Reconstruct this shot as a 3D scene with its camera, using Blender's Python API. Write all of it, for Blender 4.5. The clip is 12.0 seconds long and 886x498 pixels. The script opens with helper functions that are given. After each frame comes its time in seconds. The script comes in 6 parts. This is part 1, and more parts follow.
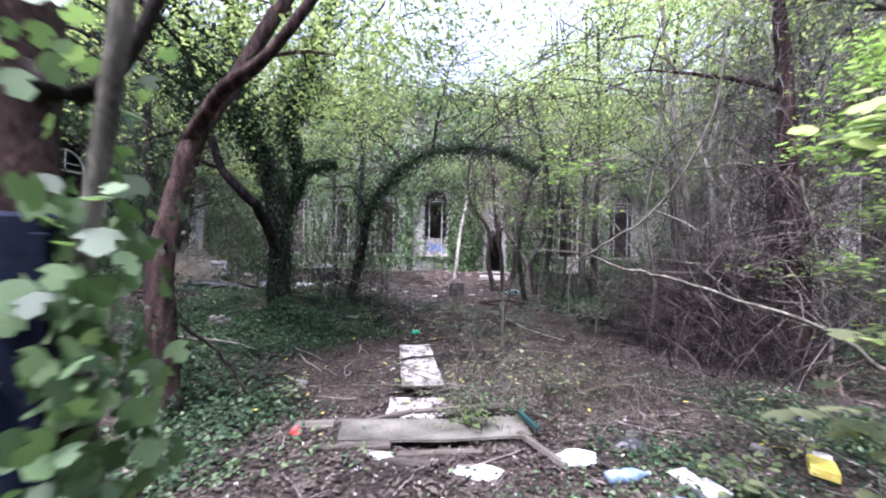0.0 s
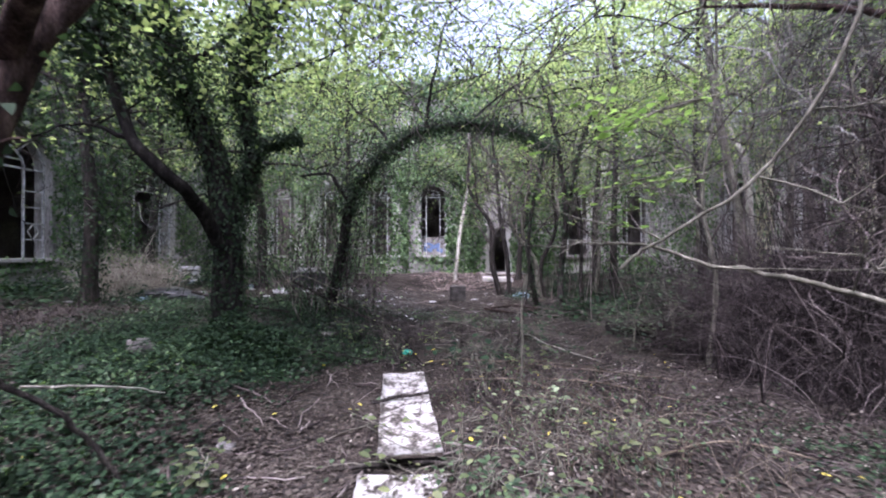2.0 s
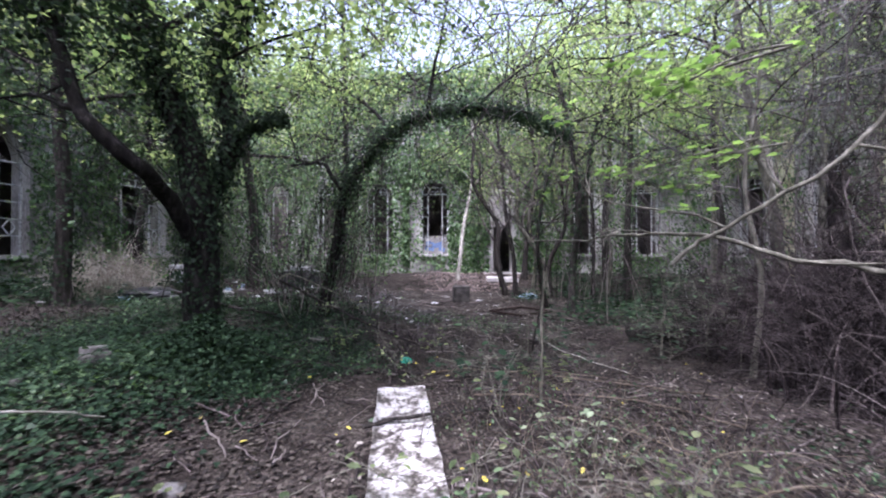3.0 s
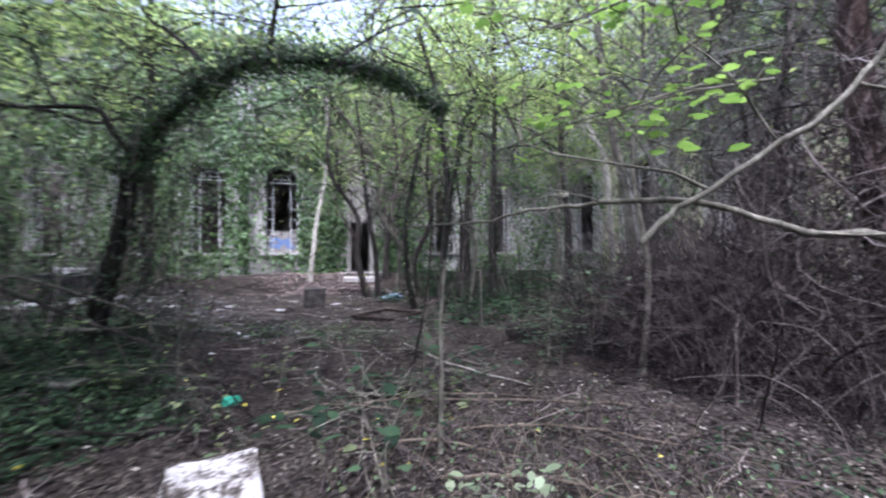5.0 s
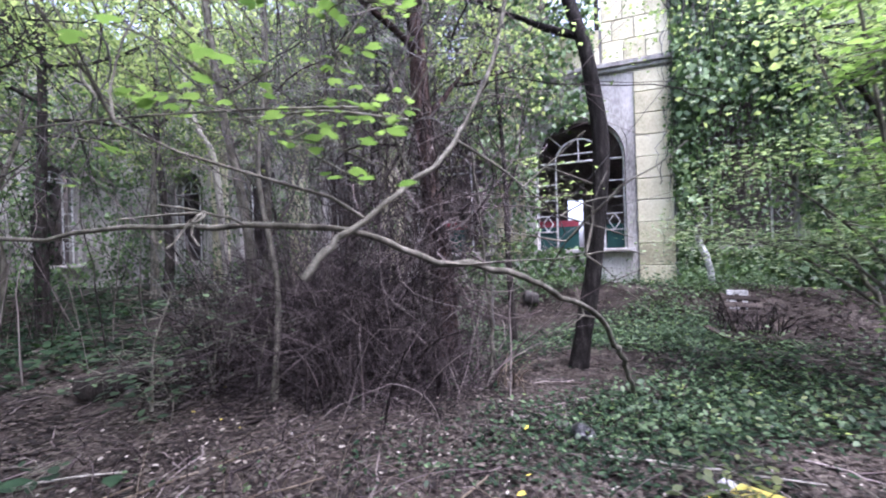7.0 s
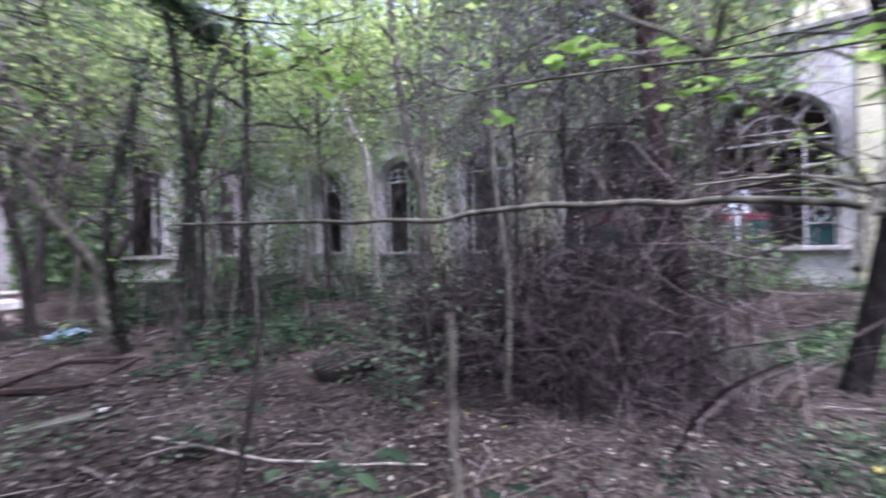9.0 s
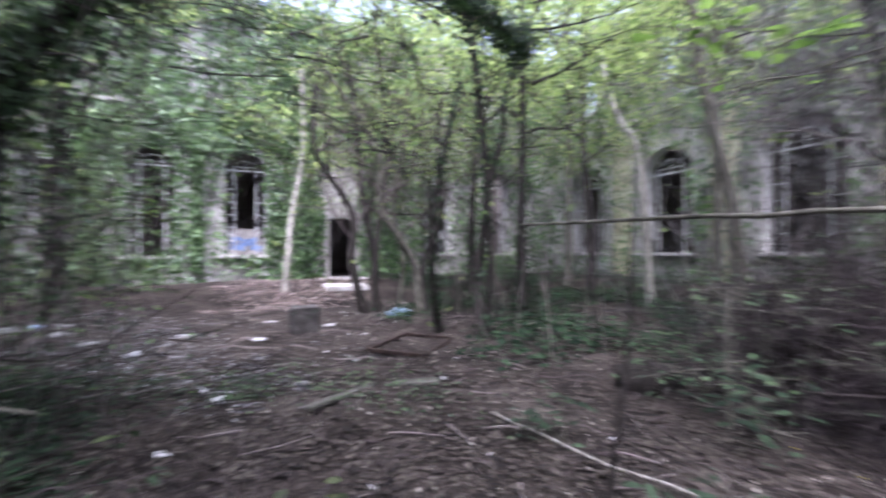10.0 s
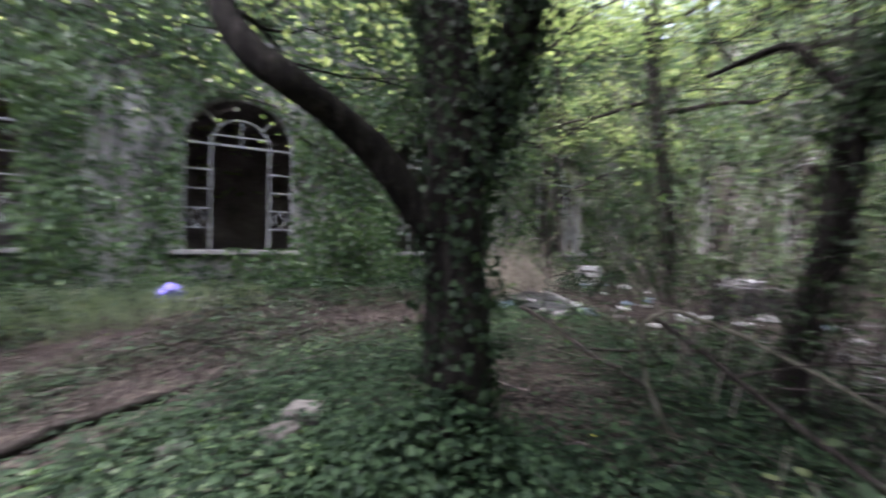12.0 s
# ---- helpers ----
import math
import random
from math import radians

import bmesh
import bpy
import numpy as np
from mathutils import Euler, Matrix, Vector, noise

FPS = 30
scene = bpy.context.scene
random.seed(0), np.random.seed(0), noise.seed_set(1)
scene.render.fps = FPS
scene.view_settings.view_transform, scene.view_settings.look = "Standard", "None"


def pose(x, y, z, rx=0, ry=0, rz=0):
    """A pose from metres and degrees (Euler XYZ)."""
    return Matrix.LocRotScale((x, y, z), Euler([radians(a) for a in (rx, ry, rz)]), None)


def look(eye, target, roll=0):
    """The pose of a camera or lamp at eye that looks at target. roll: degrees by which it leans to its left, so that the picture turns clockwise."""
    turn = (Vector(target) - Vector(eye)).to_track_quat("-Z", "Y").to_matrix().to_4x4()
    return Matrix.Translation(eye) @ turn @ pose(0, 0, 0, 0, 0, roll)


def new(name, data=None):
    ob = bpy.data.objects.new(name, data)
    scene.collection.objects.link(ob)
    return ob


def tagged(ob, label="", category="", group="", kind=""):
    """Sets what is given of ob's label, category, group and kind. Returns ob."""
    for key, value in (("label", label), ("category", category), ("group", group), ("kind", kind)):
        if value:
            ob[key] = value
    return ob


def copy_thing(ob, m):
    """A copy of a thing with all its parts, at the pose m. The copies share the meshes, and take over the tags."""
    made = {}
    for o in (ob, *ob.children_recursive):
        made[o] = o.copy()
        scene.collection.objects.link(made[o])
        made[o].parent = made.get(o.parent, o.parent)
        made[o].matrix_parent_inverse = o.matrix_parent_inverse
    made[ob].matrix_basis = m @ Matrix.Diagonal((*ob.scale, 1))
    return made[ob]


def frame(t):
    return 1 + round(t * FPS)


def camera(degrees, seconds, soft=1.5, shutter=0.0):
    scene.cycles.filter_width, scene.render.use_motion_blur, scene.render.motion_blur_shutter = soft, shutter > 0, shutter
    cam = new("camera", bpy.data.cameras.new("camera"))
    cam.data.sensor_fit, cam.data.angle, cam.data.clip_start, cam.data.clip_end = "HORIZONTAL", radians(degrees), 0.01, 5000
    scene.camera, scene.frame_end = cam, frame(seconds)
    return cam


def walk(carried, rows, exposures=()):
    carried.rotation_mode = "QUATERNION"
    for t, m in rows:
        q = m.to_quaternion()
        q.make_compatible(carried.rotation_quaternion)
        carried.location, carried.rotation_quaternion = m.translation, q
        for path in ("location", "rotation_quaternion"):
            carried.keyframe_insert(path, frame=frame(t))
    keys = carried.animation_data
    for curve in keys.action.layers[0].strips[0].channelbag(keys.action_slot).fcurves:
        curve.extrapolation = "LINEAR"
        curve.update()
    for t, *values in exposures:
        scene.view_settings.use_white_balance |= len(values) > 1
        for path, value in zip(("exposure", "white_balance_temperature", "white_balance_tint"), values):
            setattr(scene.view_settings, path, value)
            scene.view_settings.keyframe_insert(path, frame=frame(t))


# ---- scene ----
cam = camera(96.0, 12.0, soft=2.0, shutter=0.55)
PATH = [
    (0, (0.322, 1.183, 1.662), (-0.190, 11.170, 1.717), 1.00),
    (0.5, (0.332, 1.630, 1.648), (-0.194, 11.616, 1.706), 0.99),
    (1, (0.308, 2.001, 1.632), (-0.183, 11.989, 1.678), 1.00),
    (1.5, (0.282, 2.355, 1.650), (-0.210, 12.342, 1.695), 0.80),
    (2, (0.280, 2.811, 1.597), (-0.220, 12.798, 1.687), -0.09),
    (2.5, (0.255, 3.120, 1.537), (-0.248, 13.107, 1.614), -0.36),
    (2.7, (0.242, 3.267, 1.533), (-0.309, 13.251, 1.639), -0.00),
    (4.3, (0.052, 4.413, 1.496), (0.361, 14.408, 1.549), -0.53),
    (4.5, (0.071, 4.528, 1.450), (1.040, 14.480, 1.582), 0.32),
    (5, (0.163, 4.838, 1.399), (3.186, 14.369, 1.521), -0.22),
    (5.5, (0.216, 5.016, 1.512), (5.015, 13.789, 1.599), -1.07),
    (6, (0.219, 4.938, 1.574), (8.211, 10.949, 1.628), -1.10),
    (6.5, (0.325, 5.043, 1.575), (9.515, 8.986, 1.585), -1.47),
    (6.7, (0.365, 5.132, 1.545), (9.733, 8.630, 1.652), -1.96),
    (8.3, (0.196, 6.347, 1.553), (9.614, 9.705, 1.397), -1.26),
    (8.5, (0.165, 6.480, 1.534), (9.442, 10.214, 1.476), -1.23),
    (9, (0.014, 6.770, 1.532), (8.399, 12.219, 1.535), -1.01),
    (9.5, (-0.187, 7.058, 1.530), (6.357, 14.620, 1.572), -0.74),
    (10, (-0.403, 7.249, 1.531), (3.573, 16.424, 1.609), -0.33),
    (10.5, (-0.647, 7.370, 1.554), (-0.542, 17.370, 1.629), 0.13),
    (11, (-0.784, 7.349, 1.568), (-4.009, 16.814, 1.659), 0.60),
    (11.5, (-0.912, 7.142, 1.579), (-7.348, 14.795, 1.624), 0.92),
    (12, (-0.961, 6.993, 1.578), (-9.766, 11.732, 1.564), 0.93),
]
walk(cam, [(t, look(eye, target, roll)) for t, eye, target, roll in PATH], exposures=[(0.0, 2.94, 5550, 29), (1.5, 2.71, 5570, 29), (2.5, 2.58, 5520, 28), (5.0, 2.7, 5400, 23), (6.5, 2.8, 5430, 28), (8.5, 2.95, 5380, 32), (9.0, 2.94, 5330, 31), (10.5, 3.0, 5600, 26), (12.0, 3.07, 5950, 24)])

# ---- sky and sun: overcast noon above a closed canopy ----
world = bpy.data.worlds.new("sky")
scene.world = world
world.use_nodes = True
wn, wl = world.node_tree.nodes, world.node_tree.links
sky = wn.new("ShaderNodeTexSky")
sky.sky_type = 'NISHITA'
sky.sun_disc = False
sky.sun_elevation = radians(68)
sky.sun_rotation = radians(204)
sky.air_density, sky.dust_density, sky.ozone_density = 0.7, 5.0, 1.0
haze = wn.new("ShaderNodeHueSaturation")
haze.inputs["Saturation"].default_value = 0.55
wl.new(sky.outputs[0], haze.inputs["Color"])
wl.new(haze.outputs[0], wn["Background"].inputs[0])
wn["Background"].inputs[1].default_value = 0.15
sun = new("sun", bpy.data.lights.new("sun", 'SUN'))
sun.data.energy, sun.data.angle, sun.data.color = .95, radians(28), (1.0, 0.97, 0.92)
sun.matrix_world = look((-2.8, -6.2, 17), (0, 0, 0))


# ---- materials ----
def ramp(nt, stops):
    n = nt.nodes.new("ShaderNodeValToRGB")
    while len(n.color_ramp.elements) < len(stops):
        n.color_ramp.elements.new(0.5)
    for e, (p, c) in zip(n.color_ramp.elements, stops):
        e.position, e.color = p, (*c, 1)
    return n


def surface(name, stops, scale=4.0, stretch=(1, 1, 1), rough=0.85, bump=0.3, fine=45.0, fine_mix=0.45, metal=0.0, pieces="", spread=0.35,
            thin=0.0, spec=0.3, bump_dist=0.02):
    """Two scales of noise through a ramp, relief, and a spread between pieces (island or object)."""
    m = bpy.data.materials.new(name)
    m.use_nodes = True
    nt = m.node_tree
    N, L = nt.nodes, nt.links
    bsdf = N["Principled BSDF"]
    tc, mp = N.new("ShaderNodeTexCoord"), N.new("ShaderNodeMapping")
    mp.inputs["Scale"].default_value = stretch
    L.new(tc.outputs["Object"], mp.inputs[0])
    big, small = N.new("ShaderNodeTexNoise"), N.new("ShaderNodeTexNoise")
    for n, s, d in ((big, scale, 6), (small, fine, 4)):
        n.inputs["Scale"].default_value, n.inputs["Detail"].default_value = s, d
        L.new(mp.outputs[0], n.inputs["Vector"])
    add = N.new("ShaderNodeMath")
    add.operation = 'MULTIPLY_ADD'
    L.new(small.outputs[0], add.inputs[0])
    add.inputs[1].default_value = fine_mix
    L.new(big.outputs[0], add.inputs[2])
    sub = N.new("ShaderNodeMath")
    sub.operation = 'SUBTRACT'
    L.new(add.outputs[0], sub.inputs[0])
    sub.inputs[1].default_value = fine_mix * 0.5
    fac = sub.outputs[0]
    if pieces:
        src = N.new("ShaderNodeNewGeometry").outputs["Random Per Island"] if pieces == "island" else N.new("ShaderNodeObjectInfo").outputs["Random"]
        mix = N.new("ShaderNodeMath")
        mix.operation = 'MULTIPLY_ADD'
        L.new(src, mix.inputs[0])
        mix.inputs[1].default_value = spread * 2
        L.new(fac, mix.inputs[2])
        off = N.new("ShaderNodeMath")
        off.operation = 'SUBTRACT'
        L.new(mix.outputs[0], off.inputs[0])
        off.inputs[1].default_value = spread
        fac = off.outputs[0]
    r = ramp(nt, stops)
    L.new(fac, r.inputs[0])
    L.new(r.outputs[0], bsdf.inputs["Base Color"])
    bsdf.inputs["Roughness"].default_value = rough
    bsdf.inputs["Metallic"].default_value = metal
    bsdf.inputs["Specular IOR Level"].default_value = spec
    if bump:
        b = N.new("ShaderNodeBump")
        b.inputs["Strength"].default_value, b.inputs["Distance"].default_value = bump, bump_dist
        L.new(add.outputs[0], b.inputs["Height"])
        L.new(b.outputs[0], bsdf.inputs["Normal"])
    if thin:
        t, mixs = N.new("ShaderNodeBsdfTranslucent"), N.new("ShaderNodeMixShader")
        bright = N.new("ShaderNodeMixRGB")
        bright.blend_type = 'MULTIPLY'
        bright.inputs[0].default_value = 1.0
        bright.inputs[2].default_value = (1.4, 1.55, 0.85, 1)
        L.new(r.outputs[0], bright.inputs[1])
        L.new(bright.outputs[0], t.inputs[0])
        mixs.inputs[0].default_value = thin
        L.new(bsdf.outputs[0], mixs.inputs[1])
        L.new(t.outputs[0], mixs.inputs[2])
        L.new(mixs.outputs[0], N["Material Output"].inputs[0])
    return m


def C(r, g, b):
    return (r, g, b)


EARTH = surface("earth_and_litter", [(0.3, C(.0128, .01, .0083)), (0.45, C(.0247, .0192, .0156)), (0.58, C(.0411, .0329, .0271)), (0.72, C(.0823, .0695, .0583))],
                scale=1.4, fine=38, fine_mix=0.9, bump=0.8, bump_dist=0.03, rough=0.95, spec=0.15)
PLASTER = surface("stained_plaster", [(0.25, C(0.112, 0.1086, 0.0986)), (0.42, C(0.2912, 0.28, 0.2576)), (0.55, C(0.448, 0.4312, 0.3976)), (0.7, C(0.5824, 0.5656, 0.532))],
                  scale=1.1, stretch=(1, 1, .35), fine=22, fine_mix=0.5, bump=0.5, rough=0.92, spec=0.2)
OCHRE = surface("weathered_ochre_stone", [(0.3, C(.3, .28, .18)), (0.45, C(.48, .45, .3)), (0.6, C(.62, .59, .42)), (0.75, C(.68, .66, .54))],
                scale=2.0, stretch=(1, 1, .5), fine=30, bump=0.4, rough=0.9, pieces="object", spread=0.12)
CEMENT = surface("grey_cement", [(0.3, C(.12, .115, .105)), (0.5, C(.26, .25, .23)), (0.7, C(.42, .41, .38))], scale=5, fine=60, bump=0.5, rough=0.9)
PALEFRAME = surface("flaking_white_paint", [(0.3, C(0.1785, 0.1722, 0.1658)), (0.45, C(0.3825, 0.3825, 0.3697)), (0.7, C(0.612, 0.612, 0.5992))], scale=9, fine=60, rough=0.6, bump=0.3)
# room plaster darkened in its colour to add to the indoor shade
SHADED_ROOM = surface("shade_toned_room_plaster", [(0.3, C(.0667, .0578, .0529)), (0.6, C(.1558, .1342, .1221)), (0.8, C(.267, .2273, .2034))], scale=1.2, fine=15, rough=0.95)
BARK_BROWN = surface("brown_bark", [(0.3, C(0.014, 0.009114, 0.00792)), (0.48, C(0.03696, 0.02418, 0.02068)), (0.62, C(0.06944, 0.0465, 0.0396)), (0.78, C(0.1456, 0.1023, 0.088))],
                     scale=5, stretch=(3, 3, .6), fine=45, fine_mix=0.7, bump=0.9, bump_dist=0.03, rough=0.95, spec=0.12)
BARK_DARK = surface("dark_bark", [(0.3, C(.013, .011, .0095)), (0.55, C(.034, .029, .0255)), (0.75, C(.07, .062, .055))], scale=6, stretch=(3, 3, .6),
                    fine=50, fine_mix=0.7, bump=0.9, bump_dist=0.03, rough=0.95, spec=0.12)
BARK_GREY = surface("grey_green_bark", [(0.3, C(.035, .033, .025)), (0.5, C(.095, .09, .07)), (0.7, C(.19, .18, .145))], scale=7, stretch=(2, 2, .7), fine=60,
                    bump=0.6, rough=0.9, spec=0.15)
BARK_PALE = surface("pale_bark", [(0.3, C(.1088, .102, .0816)), (0.5, C(.2312, .2176, .1836)), (0.7, C(.34, .3264, .2856))], scale=7, stretch=(2, 2, .7), fine=60, bump=0.5, rough=0.9)
DEADTWIG = surface("dead_twigs", [(0.25, C(0.02075, 0.01608, 0.01558)), (0.5, C(0.06601, 0.0524, 0.04904)), (0.75, C(0.1792, 0.1546, 0.1433))], scale=3, fine=30, pieces="island", spread=0.3,
                   bump=0.2, rough=0.95, spec=0.1)
DRYSTEM = surface("dry_straw_stems", [(0.25, C(.0382, .0292, .021)), (0.5, C(.089, .07, .0508)), (0.75, C(.1653, .1399, .105))], scale=3, fine=30, pieces="island", spread=0.3,
                  bump=0.1, rough=0.9, spec=0.15)
LEAF_IVY = surface("ivy_leaves", [(0.2, C(.0119, .0221, .0119)), (0.5, C(.0255, .0442, .0238)), (0.8, C(.051, .0808, .0425))], scale=1.0, fine=12, pieces="island", spread=0.32,
                   rough=0.6, bump=0, thin=0.25, spec=0.2)
LEAF_GROUND = surface("ground_ivy_leaves", [(0.2, C(.0069, .0152, .0078)), (0.5, C(.0156, .0322, .0161)), (0.8, C(.0386, .0681, .0331))], scale=0.8, fine=12, pieces="island",
                      spread=0.32, rough=0.68, bump=0, thin=0.2, spec=0.12)
LEAF_CANOPY = surface("canopy_leaves", [(0.2, C(0.06763, 0.0985, 0.05248)), (0.5, C(0.1574, 0.1919, 0.105)), (0.8, C(0.274, 0.301, 0.1784))], scale=0.5, fine=8, pieces="island", spread=0.3,
                      rough=0.5, bump=0, thin=0.72, spec=0.35)
LEAF_BRIGHT = surface("young_sunlit_leaves", [(0.2, C(0.05529, 0.09133, 0.03006)), (0.5, C(0.09952, 0.1509, 0.05153)), (0.8, C(0.1585, 0.2224, 0.08587))], scale=1.2, fine=8, pieces="island", spread=0.3,
                      rough=0.5, bump=0, thin=0.6, spec=0.35)
LITTER = surface("fallen_leaves", [(0.15, C(.0101, .0075, .0061)), (0.4, C(.0238, .0178, .014)), (0.6, C(.0462, .0357, .0288)), (0.85, C(.0783, .0661, .0538))], scale=2, fine=20,
                 pieces="island", spread=0.4, rough=0.8, bump=0, thin=0.1)
YELLOWED = surface("yellowed_leaves", [(0.2, C(.42, .34, .04)), (0.8, C(.6, .52, .1))], scale=2, fine=20, pieces="island", spread=0.3, rough=0.7, bump=0, thin=0.2)
PANEL_WHITE = surface("dirty_white_laminate", [(0.36, C(.0292, .0234, .0187)), (0.46, C(.1404, .1258, .1111)), (0.54, C(.2925, .2808, .2661)), (0.72, C(.3978, .3919, .3802))], scale=7, fine=30,
                      fine_mix=0.7, bump=0.2, rough=0.55)
PLYWOOD = surface("weathered_plywood", [(0.3, C(.035, .034, .026)), (0.5, C(.075, .0725, .0575)), (0.7, C(.12, .115, .095))], scale=3, stretch=(.8, 1.6, 1), fine=40, bump=0.4, rough=0.85)
OLDWOOD = surface("rotten_wood", [(0.3, C(0.024, 0.02083, 0.01637)), (0.5, C(0.0624, 0.05468, 0.04365)), (0.7, C(0.1152, 0.1042, 0.0873))], scale=5, stretch=(.5, 4, 4), fine=40, bump=0.6, rough=0.95,
                  pieces="object", spread=0.2)
STONE = surface("mossy_stone", [(0.3, C(0.0357, 0.03241, 0.02892)), (0.5, C(0.0816, 0.07577, 0.06962)), (0.7, C(0.1479, 0.1411, 0.1312))], scale=6, fine=50, bump=0.6, rough=0.95, pieces="object", spread=0.2)
BRICKRED = surface("old_brick", [(0.3, C(.0315, .0189, .0158)), (0.6, C(.0735, .0446, .0368)), (0.8, C(.1155, .084, .0735))], scale=9, fine=60, bump=0.6, rough=0.95)
RUST = surface("rusted_steel", [(0.3, C(.0116, .0074, .0059)), (0.6, C(.033, .0205, .015)), (0.8, C(.0561, .0372, .0277))], scale=12, fine=80, bump=0.5, rough=0.85, metal=0.2)
PLASTIC_WHITE = surface("white_plastic", [(0.3, C(.16, .155, .15)), (0.6, C(.46, .46, .455))], scale=10, fine=50, bump=0.2, rough=0.35, spec=0.5)
PLASTIC_BLACK = surface("black_plastic", [(0.3, C(.008, .008, .009)), (0.7, C(.03, .03, .033))], scale=10, fine=50, bump=0.3, rough=0.4, spec=0.5)
PLASTIC_BLUE = surface("pale_blue_plastic", [(0.3, C(.075, .12, .1725)), (0.7, C(.225, .3, .375))], scale=9, fine=40, bump=0.4, rough=0.35, spec=0.5)
PLASTIC_RED = surface("red_plastic", [(0.3, C(.32, .02, .02)), (0.7, C(.5, .05, .04))], scale=9, fine=40, bump=0.2, rough=0.4)
PLASTIC_GREEN = surface("teal_plastic", [(0.3, C(.01, .2, .12)), (0.7, C(.04, .35, .22))], scale=9, fine=40, bump=0.2, rough=0.4)
PLASTIC_PURPLE = surface("violet_plastic_bag", [(0.3, C(.14, .12, .5)), (0.7, C(.28, .25, .75))], scale=9, fine=40, bump=0.4, rough=0.4)
CARTON_YELLOW = surface("yellow_carton", [(0.35, C(.4, .328, .048)), (0.7, C(.56, .496, .144))], scale=6, fine=40, bump=0.1, rough=0.6)
PAINT_BLUE = surface("blue_spray_paint", [(0.3, C(.07, .11, .24)), (0.7, C(.2, .28, .44))], scale=4, fine=25, bump=0, rough=0.6)
PAINT_TEAL = surface("teal_spray_paint", [(0.3, C(0.0021, 0.02216, 0.021)), (0.7, C(0.0084, 0.05239, 0.0462))], scale=4, fine=25, bump=0, rough=0.6)
PAINT_RED = surface("red_spray_paint", [(0.3, C(0.112, 0.014, 0.024)), (0.7, C(0.238, 0.042, 0.056))], scale=4, fine=25, bump=0, rough=0.6)
BOARD_GREY = surface("grey_door_board", [(0.3, C(0.128, 0.112, 0.0984)), (0.55, C(0.24, 0.224, 0.205)), (0.75, C(0.336, 0.32, 0.3034))], scale=3, stretch=(2, 2, .6), fine=30, bump=0.3, rough=0.85)
LEAF_PALE = surface("pale_green_leaves", [(0.2, C(0.1188, 0.154, 0.092)), (0.5, C(0.1998, 0.2475, 0.1552)), (0.8, C(0.3024, 0.3575, 0.2415))], scale=1.2, fine=8, pieces="island", spread=0.3,
                    rough=0.5, bump=0, thin=0.45, spec=0.4)
BRICKDUST = surface("crushed_brick", [(0.2, C(.1066, .0779, .0672)), (0.5, C(.205, .1558, .1353)), (0.8, C(.3116, .2665, .2419))], scale=4, fine=30, pieces="island", spread=0.35, rough=0.95, bump=0)
BLOCKGREY = surface("dark_concrete", [(0.3, C(.0168, .015, .0132)), (0.5, C(.036, .0324, .0294)), (0.7, C(.072, .066, .06))], scale=6, fine=60, bump=0.5, rough=0.95)
PALESTONE = surface("pale_worn_stone", [(0.3, C(.255, .2359, .2167)), (0.6, C(.3952, .3761, .357)), (0.8, C(.4462, .4335, .4208))], scale=5, fine=50, bump=0.3, rough=0.85)
# paler copy of the ivy: brighter light on the leaves put into colour
LEAF_IVY_LIT = surface("ivy_leaves_lit_tone", [(0.2, C(0.03929, 0.07227, 0.03096)), (0.5, C(0.09166, 0.1535, 0.06811)), (0.8, C(0.1746, 0.2574, 0.12))], scale=1.0, fine=12, pieces="island", spread=0.34,
                    rough=0.5, bump=0, thin=0.3, spec=0.35)
NAVY = surface("navy_painted_steel", [(0.3, C(.003, .0045, .01)), (0.6, C(.006, .009, .02)), (0.8, C(.025, .025, .03))], scale=5, fine=40, bump=0.2, rough=0.8, spec=0.1)
GREYTWIG = surface("grey_weathered_twigs", [(0.2, C(0.03832, 0.03605, 0.03499)), (0.5, C(0.09962, 0.0957, 0.0918)), (0.8, C(0.207, 0.2, 0.192))], scale=3, fine=30, pieces="island", spread=0.32, bump=0.1, rough=0.95, spec=0.1)
BRAMBLE = surface("brown_brambles", [(0.25, C(0.01444, 0.01126, 0.0112)), (0.5, C(0.03856, 0.03069, 0.02999)), (0.75, C(0.106, 0.08752, 0.08422))], scale=3, fine=30, pieces="island", spread=0.32, bump=0.1, rough=0.95, spec=0.1)
PALEPLASTER = surface("pale_bare_plaster", [(0.3, C(0.216, 0.1944, 0.1825)), (0.5, C(0.3456, 0.324, 0.3066)), (0.7, C(0.4176, 0.4032, 0.3869))], scale=2.2, stretch=(1, 1, .5), fine=24, fine_mix=0.6, bump=0.4, rough=0.92)
FRAGMENTS = surface("pale_litter_fragments", [(0.15, C(.04, .036, .034)), (0.5, C(.17, .165, .16)), (0.85, C(.42, .42, .42))], scale=3, fine=30, pieces="island", spread=0.4, bump=0, rough=0.6)
ROTWOOD = surface("dark_rotten_wood", [(0.3, C(0.015, 0.0108, 0.0084)), (0.5, C(0.036, 0.0276, 0.0222)), (0.7, C(0.078, 0.063, 0.0528))], scale=5, stretch=(.5, 4, 4), fine=40, bump=0.6, rough=0.95, pieces="object", spread=0.2)
# near-black bark: the trunks' backlit shade is put into the colour
BARK_BACKLIT = surface("backlit_bark", [(0.3, C(.008, .007, .0065)), (0.55, C(.02, .0175, .016)), (0.75, C(.05, .045, .041))], scale=6, stretch=(3, 3, .6), fine=50, fine_mix=0.7,
                     bump=0.9, bump_dist=0.03, rough=0.95, spec=0.1)
